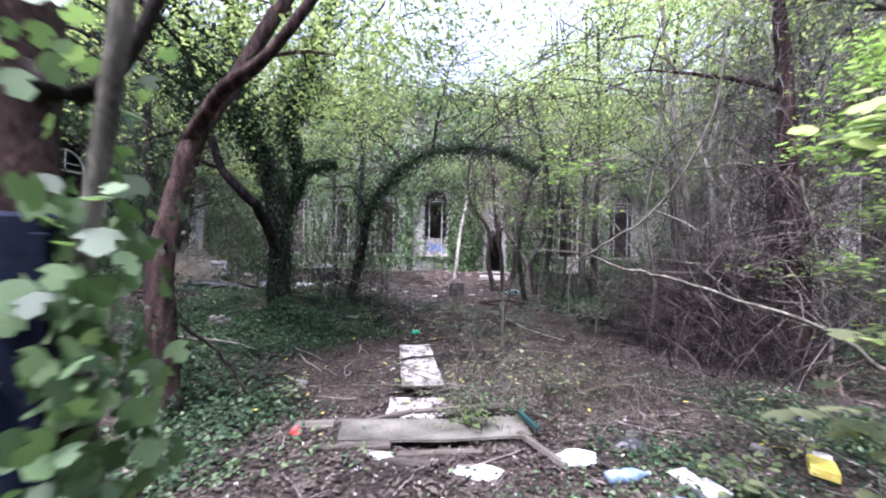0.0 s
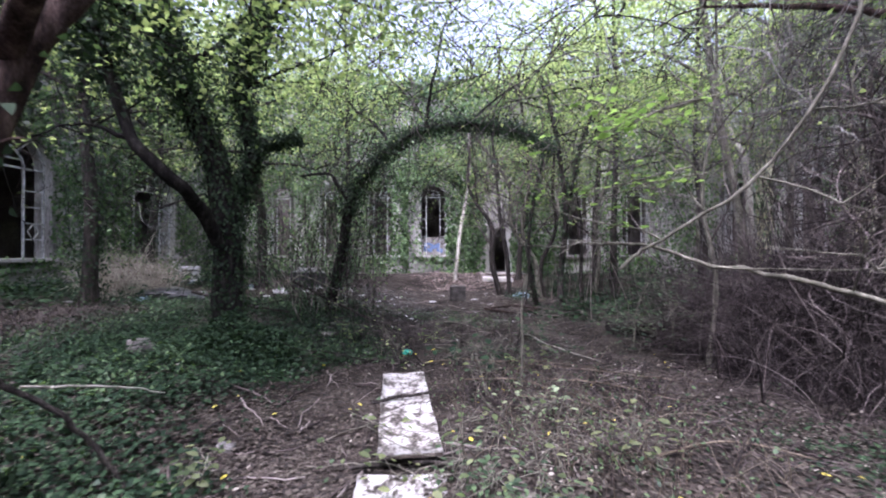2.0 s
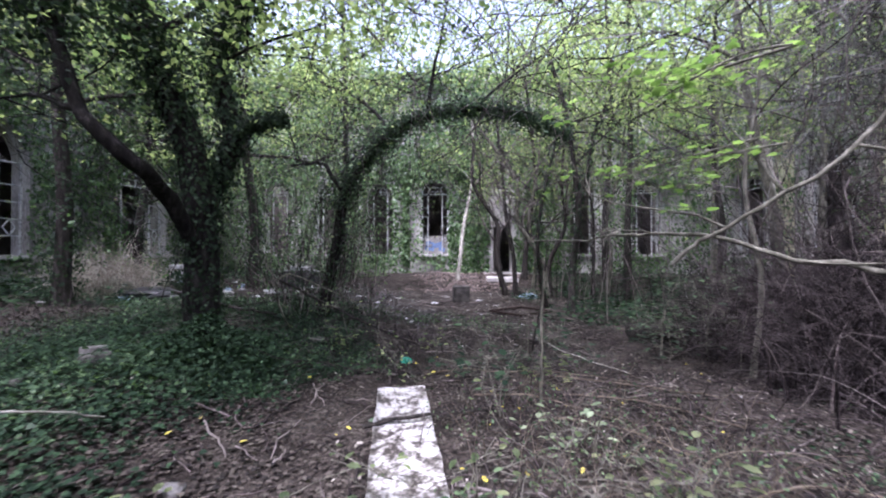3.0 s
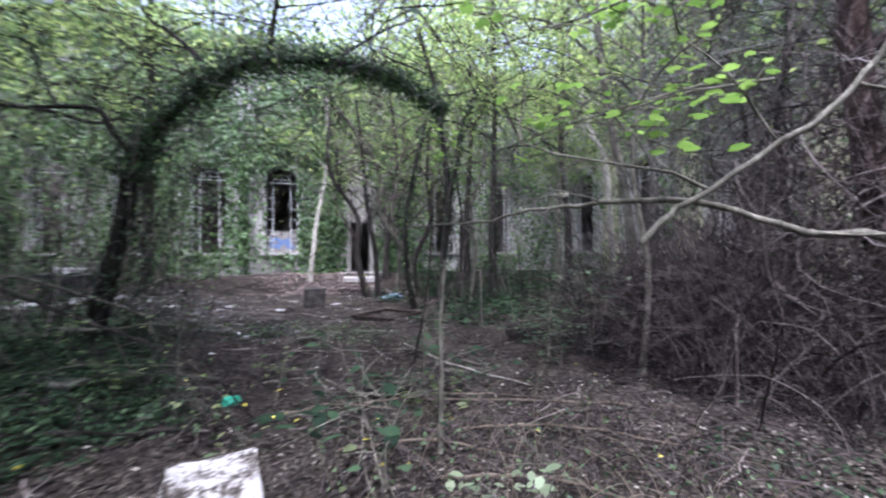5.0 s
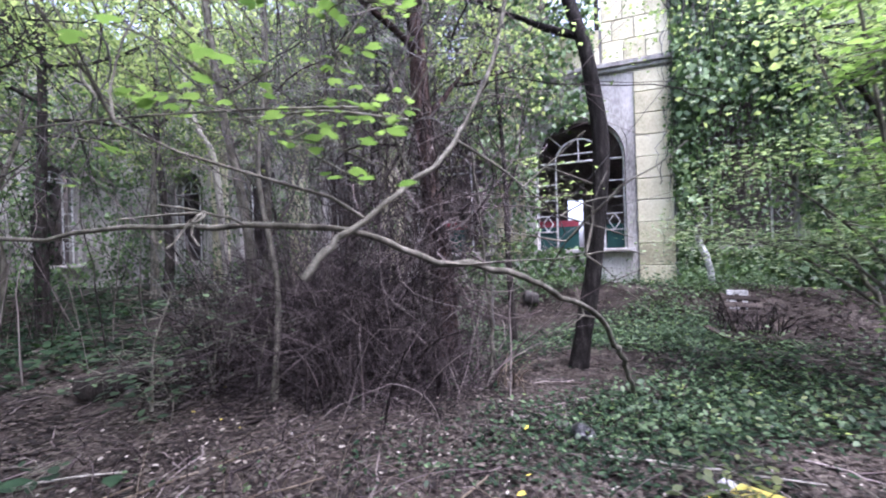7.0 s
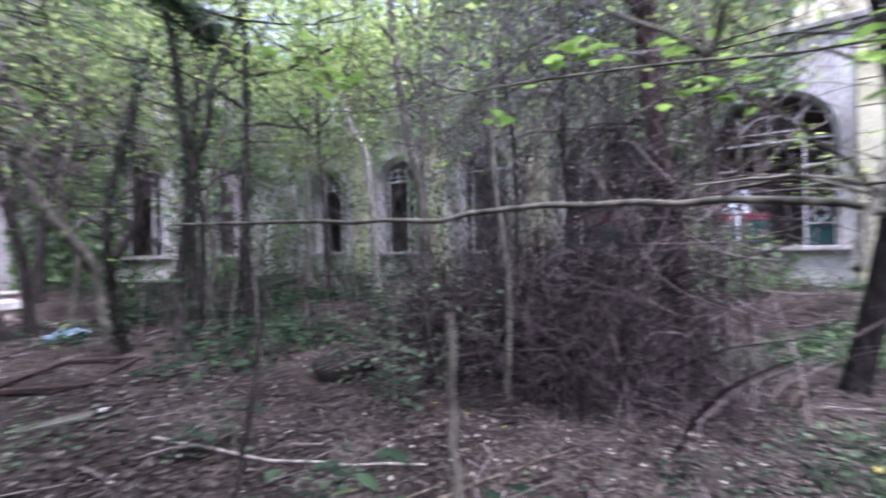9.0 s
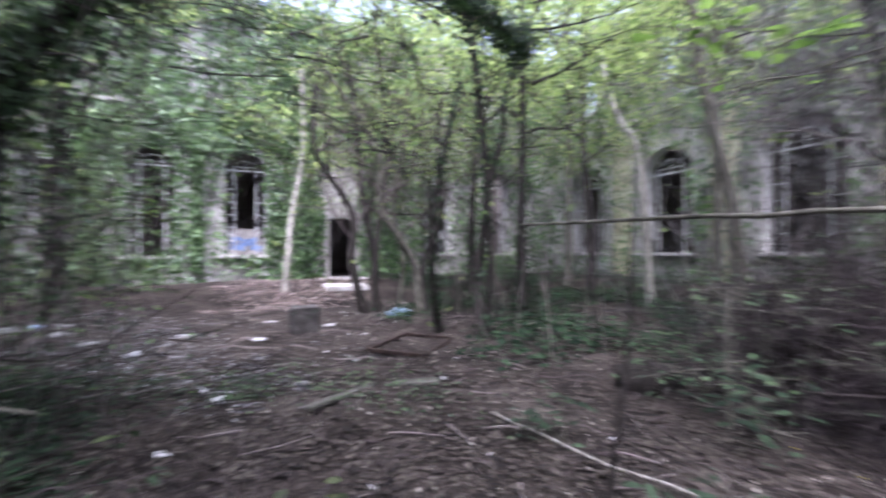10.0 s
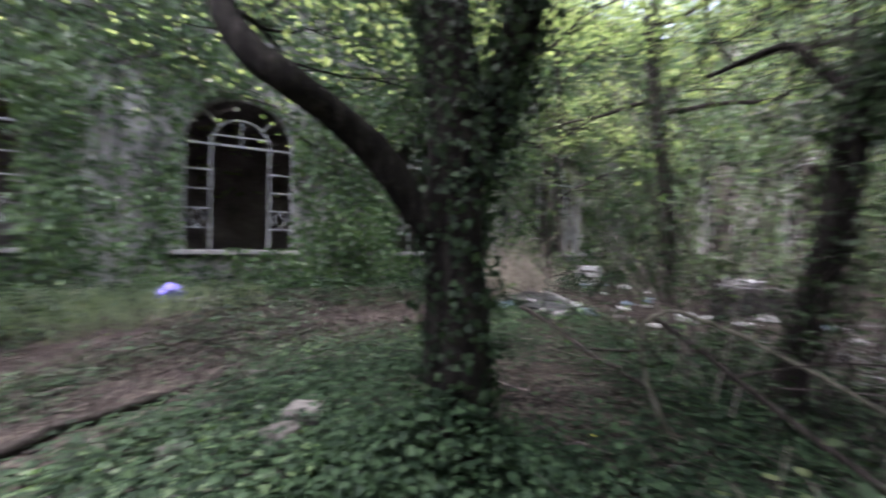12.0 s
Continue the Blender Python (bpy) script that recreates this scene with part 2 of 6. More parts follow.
LEAF_WEED = surface("mixed_weed_leaves", [(0.2, C(.02, .038, .018)), (0.5, C(.05, .085, .04)), (0.8, C(.105, .155, .075))], scale=0.9, fine=12, pieces="island", spread=0.34, rough=0.55, bump=0, thin=0.3, spec=0.3)
ASHLITTER = surface("grey_ash_and_scraps", [(0.15, C(.03, .028, .028)), (0.5, C(.085, .082, .082)), (0.85, C(.24, .24, .24))], scale=3, fine=30, pieces="island", spread=0.4, bump=0, rough=0.7)
STRAW = surface("pale_straw", [(0.25, C(0.125, 0.1087, 0.084)), (0.5, C(0.2625, 0.235, 0.1896)), (0.75, C(0.45, 0.4125, 0.342))], scale=3, fine=30, pieces="island", spread=0.3, bump=0.1, rough=0.9, spec=0.15)
PALELEAF = surface("bleached_fallen_leaves", [(0.15, C(.063, .051, .04)), (0.5, C(.144, .1232, .1)), (0.85, C(.288, .264, .224))], scale=2, fine=20, pieces="island", spread=0.4, rough=0.75, bump=0)


# ---- building tools ----
def mesh_from(name, V, F, mat):
    """A mesh from an array of places and an array (or list of arrays) of faces."""
    me = bpy.data.meshes.new(name)
    V = np.asarray(V, dtype=np.float32).reshape(-1, 3)
    blocks = [np.asarray(f, dtype=np.int32) for f in (F if isinstance(F, list) else [F]) if len(f)]
    me.vertices.add(len(V))
    me.vertices.foreach_set("co", V.ravel())
    loops = np.concatenate([b.ravel() for b in blocks])
    sizes = np.concatenate([np.full(len(b), b.shape[1], dtype=np.int32) for b in blocks])
    me.loops.add(len(loops))
    me.loops.foreach_set("vertex_index", loops)
    me.polygons.add(len(sizes))
    me.polygons.foreach_set("loop_start", np.concatenate([[0], np.cumsum(sizes)[:-1]]).astype(np.int32))
    me.update(calc_edges=True)
    me.validate()
    me.materials.append(mat)
    return me


def smoothed(me):
    me.polygons.foreach_set("use_smooth", np.ones(len(me.polygons), dtype=bool))
    return me


def thing(name, label, category, at=(0, 0, 0), group="", kind=""):
    ob = new(name)
    ob.empty_display_size = 0.2
    ob.matrix_basis = at if isinstance(at, Matrix) else Matrix.Translation(at)
    return tagged(ob, label, category, group, kind)


def put(name, me, parent=None, label="", m=None):
    """Links a mesh as one part under its parent."""
    ob = new(name, me)
    if parent:
        ob.parent = parent
    if m is not None:
        ob.matrix_basis = m
    if label:
        ob["label"] = label
    return ob


def part(name, bm, mat, parent=None, label="", m=None):
    me = bpy.data.meshes.new(name)
    bm.to_mesh(me)
    bm.free()
    me.materials.append(mat)
    return put(name, me, parent, label, m)


def box(size, at=(0, 0, 0), bevel=0.01, rough=0.0, rng=None, cuts=0, bm=None):
    """A bevelled block, centred at its base, with uneven faces if rough."""
    b = bm or bmesh.new()
    g = bmesh.ops.create_cube(b, size=1.0, matrix=Matrix.Translation(Vector(at) + Vector((0, 0, size[2] / 2))) @ Matrix.Diagonal((*size, 1)))
    edges = list({e for v in g["verts"] for e in v.link_edges})
    if cuts:
        bmesh.ops.subdivide_edges(b, edges=edges, cuts=cuts, use_grid_fill=True)
    elif bevel:
        bmesh.ops.bevel(b, geom=edges, offset=bevel, segments=1, affect='EDGES')
    if rough and rng:
        for v in b.verts:
            v.co += Vector((rng.uniform(-rough, rough), rng.uniform(-rough, rough), rng.uniform(-rough, rough)))
    return b


def curve_points(ctrl, n):
    """A Catmull-Rom line of n points through the control points."""
    c = np.asarray(ctrl, float)
    p = np.vstack([2 * c[0] - c[1], c, 2 * c[-1] - c[-2]])
    t = np.linspace(0, len(c) - 1 - 1e-6, n)
    i = t.astype(int)
    u = (t - i)[:, None]
    a, b, d, e = p[i], p[i + 1], p[i + 2], p[i + 3]
    return 0.5 * (2 * b + (d - a) * u + (2 * a - 5 * b + 4 * d - e) * u**2 + (3 * b - 3 * d + e - a) * u**3)


def tube(pts, radii, sides=6, lump=0.0, rng=None):
    """Places and faces of a tapered tube along the points."""
    pts = np.asarray(pts, float)
    n = len(pts)
    tan = np.gradient(pts, axis=0)
    tan /= np.linalg.norm(tan, axis=1, keepdims=True) + 1e-9
    ref = np.where(np.abs(tan[:, 2:3]) > 0.9, [[1.0, 0, 0]], [[0, 0, 1.0]])
    if np.abs(tan[:, 2]).max() > 0.9:
        ref = np.tile([[0.97, 0.26, 0.0]], (n, 1))
    a = np.cross(tan, ref)
    a /= np.linalg.norm(a, axis=1, keepdims=True) + 1e-9
    b = np.cross(tan, a)
    ang = np.linspace(0, 2 * np.pi, sides, endpoint=False)
    r = np.asarray(radii, float).reshape(-1, 1) * np.ones((1, sides))
    if lump and rng is not None:
        k = rng.uniform(0, 6.28, 4)
        z = np.arange(n)[:, None] * 0.45
        r = r * (1 + lump * (np.sin(2 * ang + k[0] + z * .6) + .6 * np.sin(3 * ang + k[1] - z * .9) + .5 * np.sin(5 * ang + z + k[2])) + rng.normal(0, lump * .3, r.shape))
    V = pts[:, None] + r[..., None] * (np.cos(ang)[None, :, None] * a[:, None] + np.sin(ang)[None, :, None] * b[:, None])
    i = np.arange(n - 1)[:, None] * sides
    j = np.arange(sides)[None]
    j2 = (j + 1) % sides
    F = np.stack([i + j, i + j2, i + sides + j2, i + sides + j], -1).reshape(-1, 4)
    return V.reshape(-1, 3), F


class Bundle:
    """Many tubes or leaves gathered into one mesh."""

    def __init__(self):
        self.V, self.F, self.n = [], {}, 0

    def add(self, V, F):
        self.F.setdefault(F.shape[1], []).append(F + self.n)
        self.V.append(V)
        self.n += len(V)

    def mesh(self, name, mat, smooth=True):
        me = mesh_from(name, np.concatenate(self.V), [np.concatenate(f) for f in self.F.values()], mat)
        return smoothed(me) if smooth else me


LEAF_SHAPES = {
    "oval": [(0, 0, 0), (.26, .3, .05), (.24, .68, .04), (0, 1, -.06), (-.24, .68, .04), (-.26, .3, .05)],
    "ivy": [(0, 0, 0), (.42, .05, .04), (.34, .42, .05), (0, 1, -.08), (-.34, .42, .05), (-.42, .05, .04)],
    "lobed": [(0, 0, 0), (.34, .1, 0), (.56, .42, -.05), (.27, .5, .03), (.36, .82, -.04), (0, 1.05, -.1), (-.36, .82, -.04), (-.27, .5, .03), (-.56, .42, -.05),
              (-.34, .1, 0)],
    "blade": [(0, 0, 0), (.3, .45, .06), (0, 1, -.05), (-.3, .45, .06)],
}


def leaves(at, size, rng, shape="blade", up=0.6, out=None, droop=0.3, vary=0.35):
    """Places and faces of one leaf at each place; up: how far they lie level; out: outward ways for leaves on a surface."""
    at = np.asarray(at, float)
    n = len(at)
    nor = rng.normal(0, 1, (n, 3))
    nor /= np.linalg.norm(nor, axis=1, keepdims=True) + 1e-9
    nor = nor * (1 - up) + (np.array([0, 0, 1.0]) if out is None else out) * up
    nor /= np.linalg.norm(nor, axis=1, keepdims=True) + 1e-9
    axis = rng.normal(0, 1, (n, 3))
    axis[:, 2] -= droop * 2
    axis -= (axis * nor).sum(1, keepdims=True) * nor
    axis /= np.linalg.norm(axis, axis=1, keepdims=True) + 1e-9
    side = np.cross(axis, nor)
    s = size * (1 + rng.uniform(-vary, vary, (n, 1, 1)))
    P = np.array(LEAF_SHAPES[shape])
    V = at[:, None] + s * (P[None, :, 0:1] * side[:, None] + P[None, :, 1:2] * axis[:, None] + P[None, :, 2:3] * nor[:, None])
    k = len(P)
    F = np.arange(n)[:, None] * k + np.arange(k)[None]
    return V.reshape(-1, 3), F


def leaf_mesh(name, at, size, rng, mat, **kw):
    V, F = leaves(at, size, rng, **kw)
    return mesh_from(name, V, F, mat)


def rise(a, b, x):
    t = np.clip((np.asarray(x, float) - a) / (b - a), 0, 1)
    return t * t * (3 - 2 * t)


def ground_z(x, y):
    """The height of the ground: a level court that rises to its walls, with small hummocks."""
    x, y = np.asarray(x, float), np.asarray(y, float)
    court = np.maximum(np.maximum(rise(-7.2, -9.9, x), rise(8.1, 10.5, x)) * rise(-4, 3, y), rise(17.0, 20.9, y))
    hum = 0.035 * np.sin(x * 1.3 + 0.7 * np.sin(y * .9)) * np.cos(y * 1.1 + .5 * x) + 0.02 * np.sin(x * 3.1 + y * 2.3) + 0.012 * np.sin(x * 7.3 - y * 5.9)
    left = 0.34 * rise(-0.9, -3.2, x) * rise(3.6, 7.0, y) * (1 - court)
    return 0.62 * court + hum + left + 0.2 * rise(4.5, 15.0, y) * (1 - court)


def gz(x, y):
    return float(ground_z(x, y))


# ---- ground: one sheet to the horizon ----
EAST, WEST, NORTH = 11.23, -10.77, 21.73
gx = np.unique(np.concatenate([np.arange(-14, 14.01, 0.16), np.linspace(-900, -14, 26), np.linspace(14, 900, 26)]))
gy = np.unique(np.concatenate([np.arange(-3, 27.01, 0.16), np.linspace(-900, -3, 26), np.linspace(27, 900, 26)]))
X, Y = np.meshgrid(gx, gy)
rng = np.random.default_rng(3)
Z = ground_z(X, Y) + rng.normal(0, 0.008, X.shape) * (np.abs(X) < 14)
idx = np.arange(X.size).reshape(X.shape)
quads = np.stack([idx[:-1, :-1], idx[:-1, 1:], idx[1:, 1:], idx[1:, :-1]], -1).reshape(-1, 4)
tagged(put("ground", smoothed(mesh_from("ground", np.stack([X, Y, Z], -1), quads, EARTH))), "brown earth of the courtyard strewn with rotting leaves", "ground", kind="structure")


# ---- walls of the ruin: local u along the wall, w into the building, v up ----
SILL, APEX, THICK, TOP = 1.47, 4.87, 0.5, 9.8
ARC = [(math.cos(a) * 1.0, math.sin(a) * 1.0) for a in np.linspace(math.pi, 0, 17)]


def wall_mesh(length, columns, upper):
    """A wall with arched windows (u, 'arch', half width) or a doorway (u, 'door', half width) below and plain openings above."""
    flat, holes, at = [], [], 0.0
    base, mid = -0.3, 5.7
    for u, kind, half in columns:
        l, r, spring = u - half, u + half, APEX - half
        flat.append([(at, base), (l, base), (l, TOP), (at, TOP)])
        if kind == "arch":
            arc = [(u + half * x, spring + half * z) for x, z in ARC]
            flat.append([(l, base), (r, base), (r, SILL), (l, SILL)])
            for (a, b), (c, d) in zip(arc[:-1], arc[1:]):
                flat.append([(a, b), (c, d), (c, mid), (a, mid)])
            holes.append([(l, SILL), (r, SILL)] + arc[::-1])
        else:
            dl, dr, dz, dt = u - 0.4, u + 0.4, 0.66, 2.75
            flat += [[(l, base), (dl, base), (dl, mid), (l, mid)], [(dr, base), (r, base), (r, mid), (dr, mid)], [(dl, base), (dr, base), (dr, dz), (dl, dz)],
                     [(dl, dt), (dr, dt), (dr, mid), (dl, mid)]]
            holes.append([(dl, dz), (dr, dz), (dr, dt), (dl, dt)])
        ul, ur, u0, u1 = u - half * .6, u + half * .6, 7.0, 8.9
        if not upper:
            flat.append([(l, mid), (r, mid), (r, TOP), (l, TOP)])
            at = r
            continue
        flat += [[(l, mid), (r, mid), (r, u0), (l, u0)], [(l, u0), (ul, u0), (ul, u1), (l, u1)], [(ur, u0), (r, u0), (r, u1), (ur, u1)], [(l, u1), (r, u1), (r, TOP), (l, TOP)]]
        holes.append([(ul, u0), (ur, u0), (ur, u1), (ul, u1)])
        at = r
    flat.append([(at, base), (length, base), (length, TOP), (at, TOP)])
    holes.append([(0, base), (0, TOP), (length, TOP), (length, base)])
    V, F = [], []

    def face(points):
        F.append(list(range(len(V), len(V) + len(points))))
        V.extend(points)

    for poly in flat:
        face([(u, 0, v) for u, v in poly])
        face([(u, THICK, v) for u, v in reversed(poly)])
    for loop in holes:
        for (a, b), (c, d) in zip(loop, loop[1:] + loop[:1]):
            face([(a, 0, b), (a, THICK, b), (c, THICK, d), (c, 0, d)])
    me = bpy.data.meshes.new("wall")
    me.from_pydata(V, [], F)
    bm = bmesh.new()
    bm.from_mesh(me)
    bmesh.ops.remove_doubles(bm, verts=bm.verts, dist=0.001)
    bm.to_mesh(me)
    bm.free()
    me.materials.append(PLASTER)
    return me


def frame_of(origin, u, w):
    u, w = Vector(u), Vector(w)
    v = u.cross(w)
    return Matrix.Translation(origin) @ Matrix((u, w, v)).transposed().to_4x4()


M_WEST = frame_of((WEST, -3, 0), (0, 1, 0), (-1, 0, 0))
M_EAST = frame_of((EAST, NORTH, 0), (0, -1, 0), (1, 0, 0))
M_NORTH = frame_of((WEST, NORTH, 0), (1, 0, 0), (0, 1, 0))
WEST_WINDOWS = [(y + 3, "arch", 1.1) for y in (-1.5, 2.6, 7.22, 11.9, 16.5)]
EAST_WINDOWS = [(NORTH - y, "arch", 1.1 if y < 9.5 else .84) for y in (19.55, 16.1, 12.55, 9.0, 5.48, 1.95, -1.5)]
NORTH_WINDOWS = [(x - WEST, "door" if x == 1.9 else "arch", .62) for x in (-8.5, -6.1, -3.7, -1.15, 1.9, 5.55, 8.3)]
SIDES = (("wall_west", M_WEST, NORTH + 3, WEST_WINDOWS), ("wall_east", M_EAST, NORTH + 3, EAST_WINDOWS), ("wall_north", M_NORTH, EAST - WEST, NORTH_WINDOWS))
walls = {}
for name, m, length, cols in SIDES:
    ob = put(name, wall_mesh(length, cols, name == "wall_east"), m=m)
    tagged(ob, {"wall_west": "ivy-covered grey plaster wall with tall arched windows", "wall_east": "weathered plaster and ochre stone wall with arched windows",
                "wall_north": "stained plaster end wall with arched windows and doorway"}[name], "wall", kind="structure")
    walls[name] = ob

# plain unseen wall added behind the entrance to close the court and block low skylight, with a gap for the path
for x0, x1 in ((WEST, -1.6), (1.6, EAST)):
    tagged(part("wall_south", box((x1 - x0 - .02, .5, TOP + .3), ((x0 + x1) / 2, -3.3, -.3), bevel=0), PLASTER), "unseen plain wall added behind the entrance to block low light", "wall", kind="structure")
tagged(part("wall_south", box((3.2, .5, TOP - 3.4), (0, -3.3, 3.4), bevel=0), PLASTER), "unseen plain wall added above the entrance to block low light", "wall", kind="structure")

# ---- rooms behind: rear walls, floors, ceilings, coloured dark for indoor shade ----
def slab(name, size, at, mat, label, category):
    return tagged(part(name, box(size, at, bevel=0), mat), label, category, kind="structure")


slab("wall_rear_west", (0.3, 36, 5.7), (WEST - 5.2, 11.5, -0.1), SHADED_ROOM, "plaster rear wall of a ruined room in a shaded tone", "wall")
slab("wall_rear_north", (35.0, 0.3, 5.7), (0, NORTH + 5.2, -0.1), SHADED_ROOM, "plaster rear wall of a ruined room in a shaded tone", "wall")
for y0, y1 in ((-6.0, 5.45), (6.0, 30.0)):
    slab("wall_rear_east", (0.3, y1 - y0, 5.7), (EAST + 5.2, (y0 + y1) / 2, -0.1), SHADED_ROOM, "plaster rear wall of a ruined room in a shaded tone", "wall")
slab("wall_rear_east", (0.3, 0.546, 1.6), (EAST + 5.2, 5.725, -0.1), SHADED_ROOM, "low wall under a rear opening in a shaded tone", "wall")
slab("wall_rear_east", (0.3, 0.546, 2.3), (EAST + 5.2, 5.725, 3.3), SHADED_ROOM, "wall over a rear opening in a shaded tone", "wall")
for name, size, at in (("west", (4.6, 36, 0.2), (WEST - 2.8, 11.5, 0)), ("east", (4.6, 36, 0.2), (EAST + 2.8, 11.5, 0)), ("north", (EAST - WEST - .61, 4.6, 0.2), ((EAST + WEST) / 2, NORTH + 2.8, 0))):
    slab("floor_" + name, size, (at[0], at[1], 0.45), SHADED_ROOM, "dusty room floor in a shaded tone", "floor")
    slab("ceiling_" + name, size, (at[0], at[1], 5.37), SHADED_ROOM, "cracked plaster ceiling of a ruined room", "ceiling")

# ---- string course over the windows ----
for name, m, length, cols in SIDES:
    b = box((length, 0.16, 0.12), (length / 2, -0.083, 5.95), bevel=0.02)
    box((length, 0.1, 0.1), (length / 2, -0.053, 5.848), bevel=0.02, bm=b)
    part("string_course", b, CEMENT, walls[name], "pale stone string course")

# ---- one window: sill, frame with side lights, inner arch ----
def bar(a, b, width, depth=0.05, bm=None):
    """A straight bar in the window's plane from a to b (u, v)."""
    g = bm or bmesh.new()
    d = Vector((b[0] - a[0], 0, b[1] - a[1]))
    rot = Matrix.Rotation(-math.atan2(d.z, d.x), 4, 'Y')
    bmesh.ops.create_cube(g, size=1.0, matrix=Matrix.Translation(((a[0] + b[0]) / 2, 0, (a[1] + b[1]) / 2)) @ rot @ Matrix.Diagonal((d.length, depth, width, 1)))
    return g


def ring(radius, width, spring, depth=0.06, a0=0.0, a1=math.pi, steps=20):
    g = bmesh.new()
    rows = []
    for a in np.linspace(a0, a1, steps):
        c, s = math.cos(a), math.sin(a)
        rows.append([g.verts.new((c * r, y, spring + s * r)) for r, y in ((radius - width, -depth / 2), (radius, -depth / 2), (radius, depth / 2), (radius - width, depth / 2))])
    for p, q in zip(rows[:-1], rows[1:]):
        for i in range(4):
            g.faces.new((p[i], p[(i + 1) % 4], q[(i + 1) % 4], q[i]))
    return g


def window(name, m, half):
    """Side lights with glazing bars, a tall middle opening, and a fanlight with an inner arch."""
    spring, mid = APEX - half, half * .53
    w = thing(name, "tall arched window with a flaking white frame and no glass", "window", m, kind="structure")
    part("window_sill", box((2 * half + 0.3, 0.34, 0.1), (0, -0.02, SILL - 0.1), bevel=0.015), PALESTONE, w, "weathered stone sill")
    inner = Matrix.Translation((0, 0.22, 0))
    part("arch_frame", ring(half - 0.004, 0.045, spring), PALEFRAME, w, m=inner)
    part("inner_arch", ring(mid + .02, 0.032, spring), PALEFRAME, w, m=inner)
    for s in (-1, 1):
        part("jamb", bar((s * (half - 0.03), SILL), (s * (half - 0.03), spring), 0.045), PALEFRAME, w, m=inner)
        mullion = part("mullion", bar((s * mid, SILL), (s * mid, spring), 0.036), PALEFRAME, w, m=inner)
        part("spoke", bar((s * mid * .73, spring + mid * .73), (s * half * .68, spring + half * .68), 0.032, 0.04), PALEFRAME, w, m=inner)
        lo, hi = mid + .016, half - .05
        for v in np.arange(1.95, spring - .2, .42):
            part("glazing_bar", bar((s * lo, v), (s * hi, v), 0.026, 0.035), PALEFRAME, mullion)
        c, d = (lo + hi) / 2, (hi - lo) * .3
        g = bar((s * (c - d), 2.16), (s * c, 2.16 + d * 1.5), 0.022, 0.03)
        for p, q in (((c, 2.16 + d * 1.5), (c + d, 2.16)), ((c + d, 2.16), (c, 2.16 - d * 1.5)), ((c, 2.16 - d * 1.5), (c - d, 2.16))):
            bar((s * p[0], p[1]), (s * q[0], q[1]), 0.022, 0.03, bm=g)
        part("diamond_tracery", g, PALEFRAME, mullion)
    part("transom", bar((-half + 0.07, spring), (half - 0.07, spring), 0.042, 0.06), PALEFRAME, w, m=inner)
    part("fanlight_bar", bar((0, spring + 0.03), (0, spring + mid), 0.032, 0.04), PALEFRAME, w, m=inner)
    part("fanlight_rail", bar((-mid * .9, spring + mid * .37), (mid * .9, spring + mid * .37), 0.028, 0.04), PALEFRAME, w, m=inner)
    return w


made, count = {}, 0
for name, m, length, cols in SIDES:
    for u, kind, half in cols:
        if kind != "arch":
            continue
        count += 1
        place = m @ Matrix.Translation((u, 0, 0))
        if half in made:
            copy_thing(made[half], place).name = f"window_{count}"
        else:
            made[half] = window(f"window_{count}", place, half)

# doorway: step and open dark door leaf
step = thing("doorstep", "pale worn stone step before the doorway", "step", (1.9, NORTH - 0.35, 0.5), kind="structure")
part("slab", box((1.7, 0.7, 0.16), (0, 0, 0), bevel=0.03), PALESTONE, step)
part("apron", box((1.2, 2.0, .16), (-.2, -1.36, -.09), bevel=.02, rough=.008, rng=random.Random(5)), PALESTONE, step, "pale worn concrete apron")
for u, w, v0, h in ((-.76, .7, .5, 2.4), (.74, .66, .5, 2.5), (0, .9, 2.78, 2.3)):
    part("plaster_patch", box((w, .02, h), bevel=.004, rough=.003, rng=random.Random(int(w * 100))), PALEPLASTER, walls["wall_north"], "pale patch of bare plaster", m=pose(1.9 - WEST + u, -.012, v0))
for k, (y, v0, w, h) in enumerate(((13.80, 3.3, .26, 1.4), (11.37, 2.3, .24, 1.2), (14.34, 5.12, 1.3, .6), (8.02, 5.15, .7, .6), (17.34, 2.6, .24, 1.6), (14.82, 6.60, 1.3, 1.5), (11.59, 6.40, .5, 1.2))):
    part("plaster_patch", box((w, .02, h), bevel=.004, rough=.004, rng=random.Random(k)), PALEPLASTER, walls["wall_east"], "pale patch of bare plaster", m=pose(NORTH - y, -.012, v0))
for k, (y, v0, w, h) in enumerate(((7.0, .92, .45, .46), (7.75, .8, .7, .55), (5.0, 2.2, .55, 1.9))):
    part("plaster_patch", box((w, .02, h), bevel=.004, rough=.004, rng=random.Random(40 + k)), PALEPLASTER, walls["wall_west"], "pale patch of bare plaster", m=pose(y + 3, -.012, v0))

